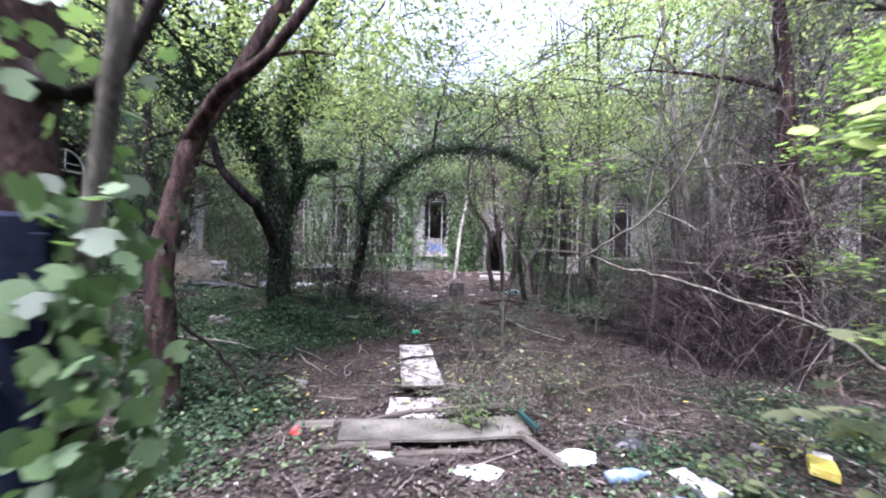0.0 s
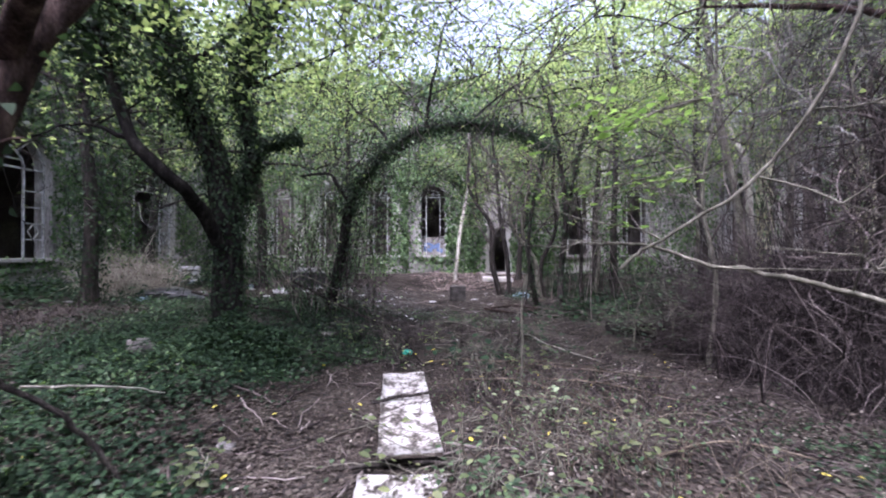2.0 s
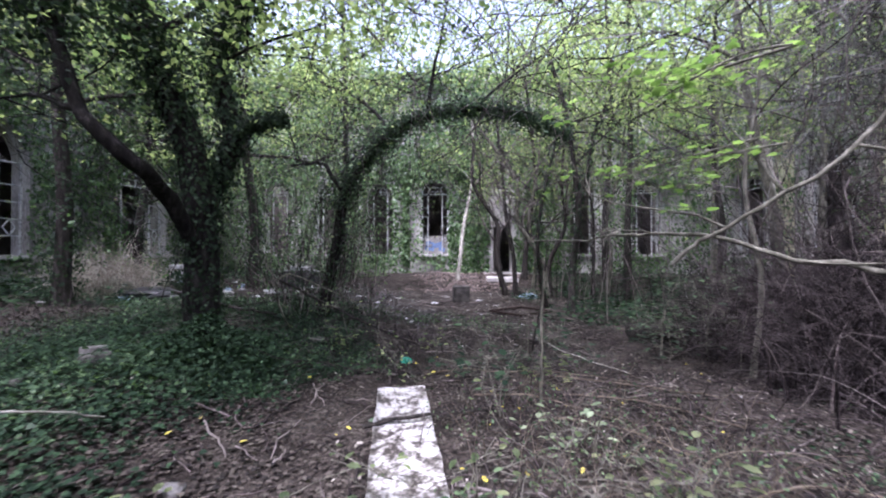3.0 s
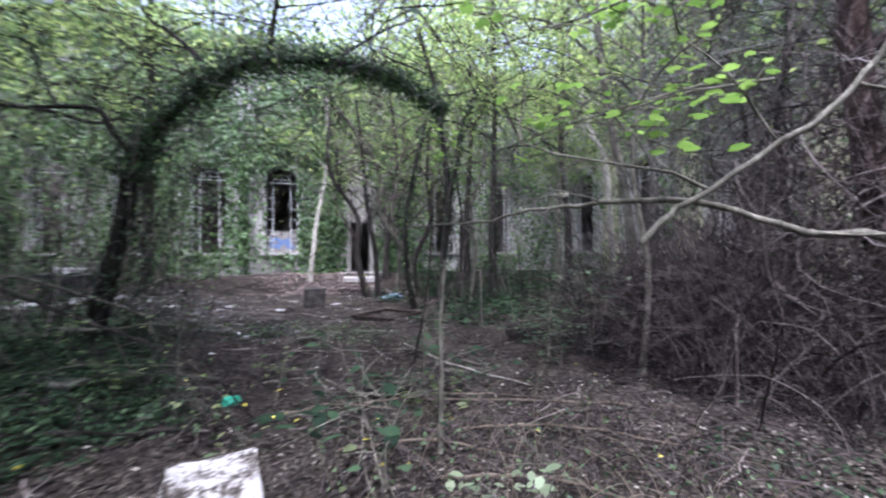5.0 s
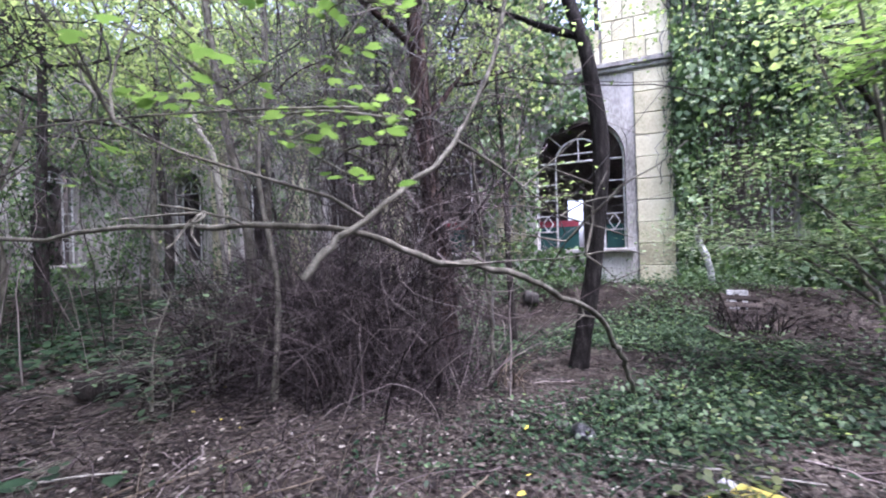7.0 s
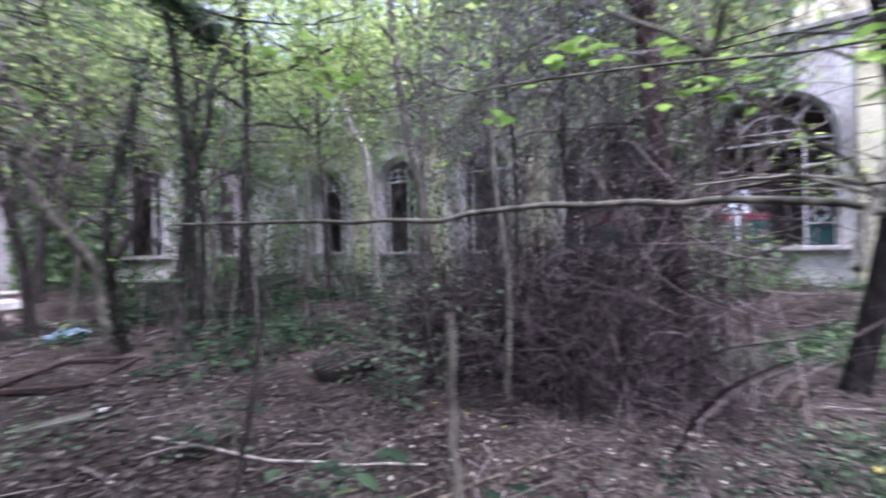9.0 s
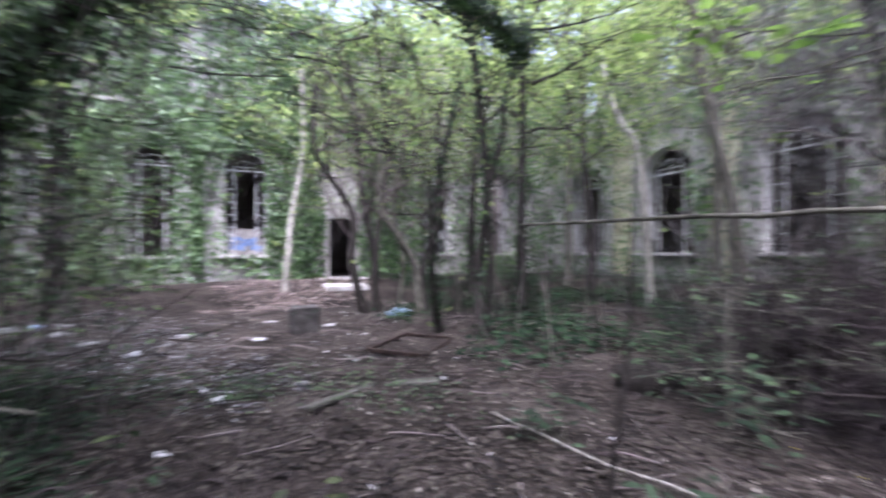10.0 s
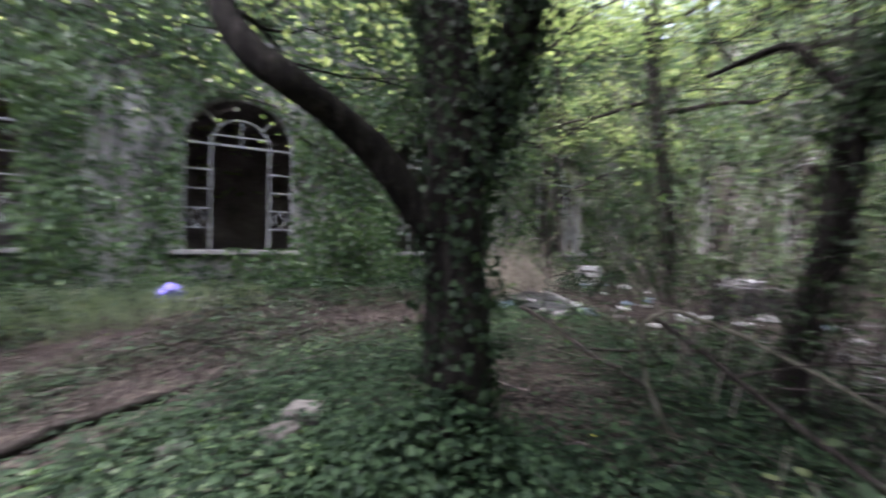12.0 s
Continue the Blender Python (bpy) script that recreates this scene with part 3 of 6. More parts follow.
# ---- ochre stone pilasters and upper courses of the east wall ----
def stone_row(u0, u1, v0, v1, rows, cols, seed, mat=OCHRE):
    """Courses of dressed stone, each its own piece, a little uneven."""
    r = random.Random(seed)
    h, w = (v1 - v0) / rows, (u1 - u0) / cols
    me = {}
    for half in (0, 1):
        b = box((w * (1 - .5 * half) - .014, .07, h - .016), bevel=.012)
        me[half] = bpy.data.meshes.new("stone_block")
        b.to_mesh(me[half])
        b.free()
        me[half].materials.append(mat)
    for i in range(rows):
        odd = cols > 1 and i % 2
        spots = [(u0 + w * (k + .5), 0) for k in range(cols)] if not odd else [(u0 + w * .25, 1)] + [(u0 + w * (k + 1), 0) for k in range(cols - 1)] + [(u1 - w * .25, 1)]
        for u, half in spots:
            put("stone_block", me[half], walls["wall_east"], m=pose(u, -.03 + r.uniform(-.008, .006), v0 + h * i + .008, 0, r.uniform(-.4, .4), r.uniform(-.4, .4)))


for k, y in enumerate((3.75, 7.25, 10.8, 14.3, 17.8)):
    stone_row(NORTH - y - .4, NORTH - y + .4, .5, 5.8, 10, 1, 400 + k)
stone_row(NORTH - 4.85, NORTH - 3.35, 6.1, 9.7, 7, 3, 410)
stone_row(NORTH - 6.12, NORTH - 4.9, 6.1, 6.96, 2, 2, 411)
stone_row(NORTH - 7.65, NORTH - 6.17, 6.1, 9.7, 7, 3, 412)


# ---- trees ----
def limb_tree(rng, start, way, length, radius, depth, out, tips, droop=0.0, wild=0.35, split=(2, 4)):
    """Grows a limb and its side limbs; out takes (points, radii), tips the places of the leaves."""
    n = max(5, int(length / 0.22))
    p, d = np.array(start, float), np.array(way, float) / np.linalg.norm(way)
    pts = [p.copy()]
    for i in range(n):
        d = d + rng.normal(0, wild * 0.35, 3) + np.array([0, 0, -droop * 0.12])
        d /= np.linalg.norm(d)
        p = p + d * length / n
        pts.append(p.copy())
    radii = radius * np.linspace(1, 0.35, len(pts))
    out.append((np.array(pts), radii))
    if depth == 0:
        tips.extend(pts[len(pts) // 3:])
        return
    for k in range(rng.integers(*split) + 1):
        i = rng.integers(len(pts) // 3, len(pts))
        side = rng.normal(0, 1, 3)
        side[2] = side[2] * 0.5 + 0.15
        w = (pts[i] - pts[max(i - 1, 0)]) / (length / n) * 0.7 + side / np.linalg.norm(side) * 0.9
        limb_tree(rng, pts[i], w, length * rng.uniform(0.45, 0.75), radius * 0.35 * (1 - 0.3 * i / len(pts)) + 0.004, depth - 1, out, tips, droop, wild, split)
    tips.extend(pts[-2:])


def around(tips, count, spread, rng, flat=0.6):
    t = np.asarray(tips)
    return t[rng.integers(0, len(t), count)] + rng.normal(0, 1, (count, 3)) * spread * np.array([1, 1, flat])


def ivy_on(pts, radii, count, rng, lift=0.01, thick=0.06):
    """Places and outward ways for leaves that clothe a trunk."""
    pts, radii = np.asarray(pts), np.asarray(radii)
    i = rng.uniform(0, len(pts) - 1.001, count)
    k = i.astype(int)
    f = (i - k)[:, None]
    c = pts[k] * (1 - f) + pts[k + 1] * f
    tan = pts[k + 1] - pts[k]
    tan /= np.linalg.norm(tan, axis=1, keepdims=True) + 1e-9
    o = rng.normal(0, 1, (count, 3))
    o -= (o * tan).sum(1, keepdims=True) * tan
    o /= np.linalg.norm(o, axis=1, keepdims=True)
    return c + o * (radii[k][:, None] + lift + np.abs(rng.normal(0, thick, (count, 1)))), o


def tree(name, label, seed, trunks, bark, leaf=None, leaf_count=0, leaf_size=0.12, spread=0.45, ivy=0, limbs=(), twigs_mat=None, shape="blade", tips_extra=(),
         ivy_thick=0.06, group="", ivy_size=0.06, ivy_all=False, low=2.9):
    """trunks: (control points, base radius, end radius); limbs: (trunk, where along it 0-1, way, length, radius, depth)."""
    rng = np.random.default_rng(seed)
    base = np.array(trunks[0][0][0])
    t = thing(name, label, "tree", tuple(base), group=group)
    lines, out, tips = [], [], list(tips_extra)
    for i, (ctrl, r0, r1) in enumerate(trunks):
        c = np.array(ctrl, float) - base
        if i == 0:
            c[0, 2] -= 0.12
        pts = curve_points(c, 8 * len(c))
        radii = np.linspace(r0, r1, len(pts))
        if i == 0:
            radii[:4] *= np.array([1.35, 1.2, 1.1, 1.04])
        lines.append((pts, radii))
        wood = put("trunk" if i == 0 else "limb", smoothed(mesh_from("trunk", *tube(pts, radii, 14, 0.06, rng), bark)), t)
        stem = wood if i == 0 else stem
    for k, where, way, length, radius, depth in limbs:
        pts, radii = lines[k]
        limb_tree(rng, pts[int(where * (len(pts) - 1))], way, length, radius, depth, out, tips if depth else [])
    if out:
        b = Bundle()
        for pts, radii in out:
            b.add(*tube(pts, np.maximum(radii, 0.004), 6 if radii[0] > 0.03 else 4))
        tagged(put("branchwork", b.mesh("branchwork", twigs_mat or bark), t), kind="stuff")
    if leaf and leaf_count and tips:
        at = around(tips, leaf_count, spread, rng)
        at = at[at[:, 2] + base[2] > low]
        put("crown", leaf_mesh("crown", at, leaf_size, rng, leaf, shape=shape, up=0.55), t)
    if ivy:
        at, ways = [], []
        tot = sum(len(p) for p, _ in lines)
        for pts, radii in (lines if ivy_all else lines[:1] + lines[2:]):
            a, o = ivy_on(pts, radii, int(ivy * len(pts) / tot), rng, thick=ivy_thick)
            at.append(a)
            ways.append(o)
        put("ivy", leaf_mesh("ivy", np.concatenate(at), ivy_size, rng, LEAF_IVY, shape="ivy", up=0.65, out=np.concatenate(ways), droop=0.7), stem, "glossy dark ivy on the trunk")
    return t, lines, tips


# leaning brown tree beside the path
tree("leaning_tree", "leaning brown-barked tree with broken branch stubs", 11,
     [([(-2.49, 4.93, 0.05), (-2.52, 4.83, .8), (-2.53, 4.82, 1.5), (-2.50, 4.96, 2.2), (-2.39, 5.11, 2.85), (-2.15, 5.32, 3.45), (-1.90, 5.49, 4.1), (-1.27, 5.81, 5.6), (-0.64, 6.07, 7.2)], .128, .065),
      ([(-2.45, 5.05, 2.75), (-1.98, 4.82, 3.13), (-1.63, 4.72, 3.3), (-1.36, 4.7, 3.55), (-1.0, 4.75, 4.1), (-.6, 4.9, 5.0)], .075, .035)],
     BARK_BROWN, LEAF_CANOPY, 13000, .085, .6, 250,
     [(0, .8, (-.3, .6, .6), 2.2, .05, 2), (0, .9, (.5, .5, .6), 2.4, .05, 2), (0, 1, (.4, -.2, .8), 2.0, .05, 2), (0, .7, (.5, .6, .4), 2.0, .03, 2), (0, .97, (.3, .6, .6), 1.8, .03, 2),
      (0, .28, (.7, -.5, .5), .22, .02, 0), (0, .2, (-.8, -.5, .3), .3, .022, 0), (0, .38, (.9, -.1, .6), .25, .02, 0)])

rng = np.random.default_rng(111)
at, ways = ivy_on(np.array([(-2.49, 4.93, .1), (-2.49, 4.85, .5), (-2.52, 4.83, .9), (-2.53, 4.82, 1.5)]), np.array([.16, .14, .13, .13]), 300, rng, thick=.03)
k = (at[:, 0] > -2.55) & (rng.uniform(0, 1.5, 300) > at[:, 2] - .1)
tagged(put("trunk_ivy", leaf_mesh("trunk_ivy", at[k], .055, rng, LEAF_IVY, shape="ivy", up=.6, out=ways[k], droop=.6)), "dark ivy climbing the foot of a leaning tree", "ivy", kind="stuff")

# old ivy-clad tree with three limbs
ivy_tree = tree("ivy_tree", "old dark tree forking low, clad in ivy", 12,
     [([(-2.97, 8.19, .3), (-2.96, 8.17, 1.0), (-2.98, 8.15, 1.8), (-3.12, 8.2, 2.7), (-3.35, 8.2, 3.3), (-3.6, 8.2, 3.85), (-3.86, 8.2, 4.6), (-3.95, 8.2, 5.5), (-3.9, 8.2, 7.5)], .2, .1),
      ([(-2.96, 8.05, 1.6), (-2.97, 7.72, 2.02), (-2.97, 7.47, 2.22), (-2.93, 7.26, 2.33), (-3.0, 7.1, 2.45), (-3.17, 6.97, 2.67), (-3.31, 6.95, 2.85), (-3.46, 6.95, 3.25), (-3.63, 6.95, 3.8), (-3.83, 6.95, 4.4), (-4.0, 6.98, 6.0)], .088, .045),
      ([(-2.99, 8.2, 1.9), (-2.93, 8.4, 2.44), (-2.76, 8.45, 2.91), (-2.86, 8.45, 3.5), (-2.98, 8.45, 4.05), (-2.77, 8.45, 4.65), (-2.5, 8.45, 5.3), (-2.2, 8.6, 6.5)], .12, .07),
      ([(-2.78, 8.45, 3.1), (-2.45, 8.5, 3.2), (-2.1, 8.55, 3.28)], .04, .02)],
     BARK_BACKLIT, LEAF_CANOPY, 13000, .075, .85, 15000,
     [(0, .92, (-.95, -.5, .3), 4.0, .07, 2), (0, .97, (-.9, .3, .4), 4.2, .07, 2), (1, 1, (-.8, -.6, .35), 3.6, .05, 2), (1, .92, (-.2, -.95, .4), 3.4, .05, 2), (0, 1, (-.2, -.5, .8), 3.4, .06, 2),
      (0, .85, (-.9, -.3, .5), 3.0, .06, 2), (0, .75, (-.6, -.8, .5), 2.8, .05, 2), (0, .9, (.5, -.7, .5), 2.6, .05, 2), (1, .85, (-.8, -.5, .5), 2.6, .04, 2), (0, .8, (-.3, .3, .9), 2.5, .06, 2), (0, .95, (.4, .3, .9), 2.5, .06, 2), (0, .7, (.6, .5, .5), 2.3, .05, 2), (1, .75, (-.8, .1, .5), 2.4, .05, 2), (1, .95, (-.3, -.5, .7), 2.2, .05, 2),
      (1, .6, (-.9, .3, .2), 1.8, .03, 2), (2, .8, (.8, .2, .6), 2.3, .04, 2), (2, 1, (.6, -.4, .7), 2.2, .04, 2), (2, .55, (.9, -.2, .3), 1.6, .03, 2)], ivy_thick=.06, ivy_size=.045)

rng = np.random.default_rng(121)
head = np.concatenate([pts[int(len(pts) * a):int(len(pts) * b)] for (pts, _), a, b in zip(ivy_tree[1], (.55, .75, .6), (.9, 1, 1))])
put("ivy_head", leaf_mesh("ivy_head", around(head, 9000, .22, rng, 1.0), .055, rng, LEAF_IVY, shape="ivy", up=.4, droop=.6), ivy_tree[0], "dark bushy ivy on the upper limbs")

# arching tree hung with ivy over the path
arch = tree("arching_tree", "arching dark tree hung with ivy over the path", 13,
     [([(-2.42, 10.7, .3), (-2.28, 10.7, 1.0), (-2.12, 10.7, 1.7), (-1.96, 10.7, 2.63), (-1.4, 10.7, 3.44), (-.67, 10.7, 3.98), (.5, 10.7, 4.14), (1.32, 10.7, 3.98), (2.08, 10.7, 3.6)], .12, .02),
      ([(-1.98, 10.7, 2.6), (-2.28, 10.78, 3.0), (-2.45, 10.8, 3.2), (-3.05, 10.8, 3.17)], .05, .02)],
     BARK_BACKLIT, LEAF_CANOPY, 4200, .07, .55, 0,
     [(0, .55, (-.3, .4, .9), 2.2, .04, 2), (0, .65, (.1, -.3, .9), 2.0, .04, 2), (0, .75, (.3, .4, .8), 1.8, .03, 2), (0, .95, (.7, .1, .4), 1.6, .02, 2), (1, .9, (-.6, .2, .5), 1.5, .02, 2)])
rng = np.random.default_rng(131)
pts, radii = arch[1][0]
k = len(pts) // 3
at, ways = ivy_on(pts[k:], radii[k:] + .02, 6500, rng, thick=.11)
low_at, low_ways = ivy_on(pts[:k], radii[:k], 420, rng, thick=.03)
put("ivy", leaf_mesh("ivy", np.concatenate([at, low_at]), .045, rng, LEAF_IVY, shape="ivy", up=.65, out=np.concatenate([ways, low_ways]), droop=.7), arch[0], "shaggy dark ivy along the arch")


# ---- tall trees of the court and of the woods behind ----
def tall_tree(x, y, height, radius, seed, count, bark=BARK_DARK, leaf=LEAF_CANOPY, size=0.15, low=0.45, lean=(0, 0), ivy=0, spread=0.6, label="tall slender tree with a ragged green crown"):
    z = gz(x, y)
    rng = np.random.default_rng(seed)
    mid = (x + lean[0] * .4 + rng.normal(0, .15), y + lean[1] * .4 + rng.normal(0, .15), z + height * .5)
    ctrl = [(x, y, z), (x + lean[0] * .1 + rng.normal(0, .06), y + lean[1] * .1, z + height * .2), mid, (x + lean[0], y + lean[1], z + height)]
    limbs = []
    for k in range(9):
        w = low + (1 - low) * k / 8
        a = k * 2.4 + rng.uniform(0, .8)
        limbs.append((0, w, (math.cos(a), math.sin(a), rng.uniform(.1, .7)), height * rng.uniform(.2, .34) * (1.15 - .4 * w), radius * .35, 2))
    return tree("tree", label, seed, [(ctrl, radius, radius * .35)], bark, leaf, int(count * 1.8), size * .72, spread, ivy, limbs, ivy_thick=0.16, group="trees of the courtyard")


for i, (x, y, h, r, n, kw) in enumerate((
        (-7.52, 10.76, 9.5, .16, 2200, dict(ivy=1800, low=.6)), (-5.85, 14.62, 10.0, .16, 950, dict(leaf=LEAF_PALE, ivy=1800, low=.55)), (-9.95, 15.38, 9.0, .14, 800, dict(leaf=LEAF_PALE, ivy=1500)),
        (-3.46, 15.27, 9.0, .12, 900, dict(low=.6, ivy=1200)),
        (4.64, 14.52, 9.0, .12, 3000, dict(low=.62, ivy=900)), (7.84, 15.94, 9.5, .13, 2000, dict(low=.6)), (7.76, 12.38, 9.0, .1, 1300, dict(low=.65, bark=BARK_GREY)),
        (8.20, 8.52, 8.5, .11, 1000, dict(low=.6, bark=BARK_GREY)), (2.57, 19.50, 8.6, .12, 3500, dict(low=.45)))):
    tall_tree(x, y, h, r, 100 + i, n, **kw)

rng = np.random.default_rng(5)
for i in range(22):
    if i < 12:
        x, y = -26 + i * 4.9 + rng.uniform(-1, 1), 32.5 + rng.uniform(0, 5)
    else:
        s = -1 if i % 2 else 1
        x, y = s * rng.uniform(18.5, 22), -1 + (i - 12) * 2.8
    h = (rng.uniform(19, 23) if x > -17 or i < 12 else rng.uniform(9, 12)) if abs(x - 1.8) > 4 else 10.0
    tree("woodland_tree", "leafy woodland tree behind the ruin", 200 + i, [([(x, y, 0), (x + rng.normal(0, .2), y, h * .4), (x + rng.normal(0, .5), y, h)], .2, .07)], BARK_DARK, LEAF_CANOPY, 7000, .27,
         1.1, 0, [(0, .3 + .08 * k, (math.cos(k * 2.4), math.sin(k * 2.4), .45), h * .3, .07, 1) for k in range(9)], group="woods behind the ruin")

# big brown trunk and the dark tree before the east wall
tree("brown_tree", "straight brown-barked tree rising from dead brushwood", 31,
     [([(5.0, 7.0, .1), (5.0, 7.02, 1.3), (5.0, 7.13, 2.2), (5.0, 7.22, 3.24), (5.0, 7.28, 4.33), (4.9, 7.4, 6.2), (4.8, 7.5, 8.5)], .15, .08)], BARK_BROWN, LEAF_CANOPY, 4200, .08, .6, 0,
     [(0, .5, (.7, -.3, .6), 1.8, .05, 2), (0, .65, (-.6, .3, .6), 2.0, .05, 2), (0, .8, (.5, .5, .6), 2.0, .05, 2), (0, .95, (-.3, -.5, .8), 2.0, .05, 2)])
tree("dark_tree", "dark thin leaning tree before the arched window", 32,
     [([(5.73, 5.5, -.03), (5.7, 5.29, 1.1), (5.7, 5.17, 2.0), (5.7, 5.13, 2.9), (5.7, 5.25, 3.9), (5.7, 5.45, 4.7), (5.7, 5.6, 5.6), (5.75, 5.6, 7.2)], .105, .075),
      ([(5.7, 5.33, 4.2), (5.7, 5.72, 4.38), (5.7, 6.07, 4.6), (5.65, 6.8, 5.0)], .06, .02)], BARK_BACKLIT, LEAF_CANOPY, 3600, .08, .5, 0,
     [(0, .85, (-.4, .5, .7), 2.0, .04, 2), (0, 1, (.3, -.4, .9), 2.2, .04, 2), (1, .9, (-.2, .7, .5), 1.5, .02, 2)])
tree("leaning_oak", "thick dark trunk leaning beside the ivy-clad pier", 33,
     [([(6.3, 1.8, .1), (6.5, 1.58, 1.2), (6.8, 1.32, 2.4), (7.1, 1.1, 4.2), (7.3, 1.0, 7.0)], .2, .1)], BARK_DARK, LEAF_CANOPY, 3500, .09, .6, 900,
     [(0, .5, (-.3, .7, .5), 2.2, .05, 2), (0, .7, (.2, .7, .7), 2.2, .05, 2), (0, .9, (-.5, .2, .8), 2.2, .05, 2)])

# pale pole-like trunk and dark stems beside the doorway
tree("pale_sapling", "pale leaning trunk beside the doorway", 34, [([(-0.06, 19.20, gz(-0.06, 19.20)), (0.04, 19.27, 1.3), (0.18, 19.78, 2.6), (0.45, 20.29, 4.1), (0.59, 20.72, 5.4), (0.54, 20.88, 7.5)], .085, .05)], BARK_PALE, LEAF_CANOPY, 700, .13, .5,
     0, [(0, .7, (-.6, .2, .6), 1.4, .02, 2), (0, .9, (.5, .3, .7), 1.4, .02, 2)])
SAPLINGS = ((1.53, 15.97, -1.2, .3, 5.0, .1, 35), (1.81, 16.12, -.6, .2, 5.6, .085, 36), (2.75, 15.76, -1.9, .2, 5.2, .1, 37), (2.82, 15.75, .6, 0, 4.8, .08, 38), (2.34, 16.20, .15, .2, 5.4, .07, 34), (3.51, 14.11, .3, .1, 5.0, .05, 39),
            (4.46, 15.79, .6, .3, 5.5, .07, 40), (7.21, 9.66, -.5, .2, 5.5, .06, 44),
            (7.05, 6.53, .2, .3, 6.5, .06, 47), (5.82, 8.30, .3, .4, 6.5, .05, 48), (3.56, 8.37, .4, .3, 5.2, .035, 49))
for x, y, lx, ly, h, r, seed in SAPLINGS:
    z = gz(x, y)
    c = [(x, y, z), (x + lx * .15 + .12 * math.sin(seed * 2.1), y + ly * .1, z + h * .22), (x + lx * .4 - .2 * math.sin(seed * 2.1), y + ly * .4, z + h * .45), (x + lx * .65 + .25 * math.cos(seed * 1.7), y + ly * .6, z + h * .7),
         (x + lx - .2 * math.cos(seed), y + ly, z + h)]
    tree("sapling", "bare crooked sapling with fine dead twigs", seed, [(c, r, r * .4)], BARK_GREY if seed % 3 == 1 else BARK_DARK, LEAF_CANOPY, 160, .08, .35, 0,
         [(0, .36 + .1 * k, (math.cos(k * 2.3 + seed), math.sin(k * 2.3 + seed), 1.3), h * .3, r * .35, 2) for k in range(5)], twigs_mat=DEADTWIG, group="saplings")

# ---- long bare branch arching down across the path's side, and the one that crosses it ----
def stick(name, label, ctrl, r0, r1, mat, category="branch", n=30, sides=7, seed=1, kids=0):
    g = np.random.default_rng(seed)
    base = np.array(ctrl[0])
    t = thing(name, label, category, tuple(base))
    pts = curve_points(np.array(ctrl) - base, n)
    pts[1:-1] += g.normal(0, r0 * .35, (n - 2, 3))
    put("stem", smoothed(mesh_from("stem", *tube(pts, np.linspace(r0, r1, n), sides, .05, g), mat)), t)
    for k in range(kids):
        i = int(n * (.25 + .6 * k / max(kids, 1)))
        out, tips = [], []
        limb_tree(g, pts[i], g.normal(0, 1, 3) * (1, 1, .6), g.uniform(.4, 1.0), r1 * .8, 1, out, tips)
        b = Bundle()
        for p, r in out:
            b.add(*tube(p, np.maximum(r, .003), 4))
        tagged(put("twig", b.mesh("twig", mat), t), kind="stuff")
    return t


stick("arching_branch", "long bare grey-green branch arching down to the ground", [(4.73, 4.93, .05), (4.5, 5.02, .4), (4.21, 5.12, .67), (3.79, 5.27, 1.0), (3.05, 5.54, 1.25), (2.65, 5.69, 1.4), (2.21, 6.04, 1.5), (1.9, 6.29, 1.64),
      (1.65, 6.83, 1.69), (1.53, 7.6, 1.68), (1.4, 8.4, 1.68), (1.22, 9.6, 1.72)], .026, .009, BARK_GREY, n=56, kids=4, seed=4)
stick("crossing_branch", "bare forked branch crossing another branch", [(1.66, 6.39, 1.45), (1.8, 6.33, 1.6), (1.95, 6.27, 1.7), (2.2, 6.17, 1.88), (2.48, 6.05, 2.09), (2.69, 5.96, 2.37), (2.91, 5.86, 2.78), (3.13, 5.78, 3.4), (3.2, 5.75, 4.3)], .016, .013,
      BARK_GREY, n=36, kids=4, seed=5)
stick("thin_stem", "thin pale stem leaning over the path", [(.93, 7.33, .1), (.94, 7.34, .5), (.95, 7.35, 1.0), (.98, 7.38, 1.35)], .018, .008, BARK_GREY, n=16, sides=8, seed=6)
stick("slim_sapling", "thin dark bare sapling rising from twigs", [(1.03, 8.69, .1), (1.13, 8.7, .55), (1.22, 8.7, 1.05), (1.28, 8.72, 1.7)], .016, .007, BARK_DARK, "sapling", n=16, sides=8, seed=9)

# ---- leaf sprays ----
def spray(name, label, stems, count, size, mat, seed, shape="oval", spread=.12, category="bush", wood=BARK_GREY, up=.75, reach=1.0):
    """stems: (control points, radius); leaves sit in level layers along the outer part."""
    g = np.random.default_rng(seed)
    base = np.array(stems[0][0][0])
    t = thing(name, label, category, tuple(base))
    tips = []
    for ctrl, r in stems:
        pts = curve_points(np.array(ctrl, float) - base, 22)
        put("stem", smoothed(mesh_from("stem", *tube(pts, np.linspace(r, r * .3, 22), 6), wood)), t)
        out = []
        for k in range(7):
            i = g.integers(8, 22)
            w = g.normal(0, 1, 3)
            w[2] *= .25
            limb_tree(g, pts[i], w, g.uniform(.3, .7) * reach, r * .3, 1, out, tips, split=(1, 3))
        b = Bundle()
        for p, rr in out:
            b.add(*tube(p, np.maximum(rr, .0025), 4))
        tagged(put("twig", b.mesh("twig", wood), t), kind="stuff")
    tagged(put("foliage", leaf_mesh("foliage", around(tips, count, spread, g, .35), size, g, mat, shape=shape, up=up, droop=.1), t), kind="stuff")
    return t


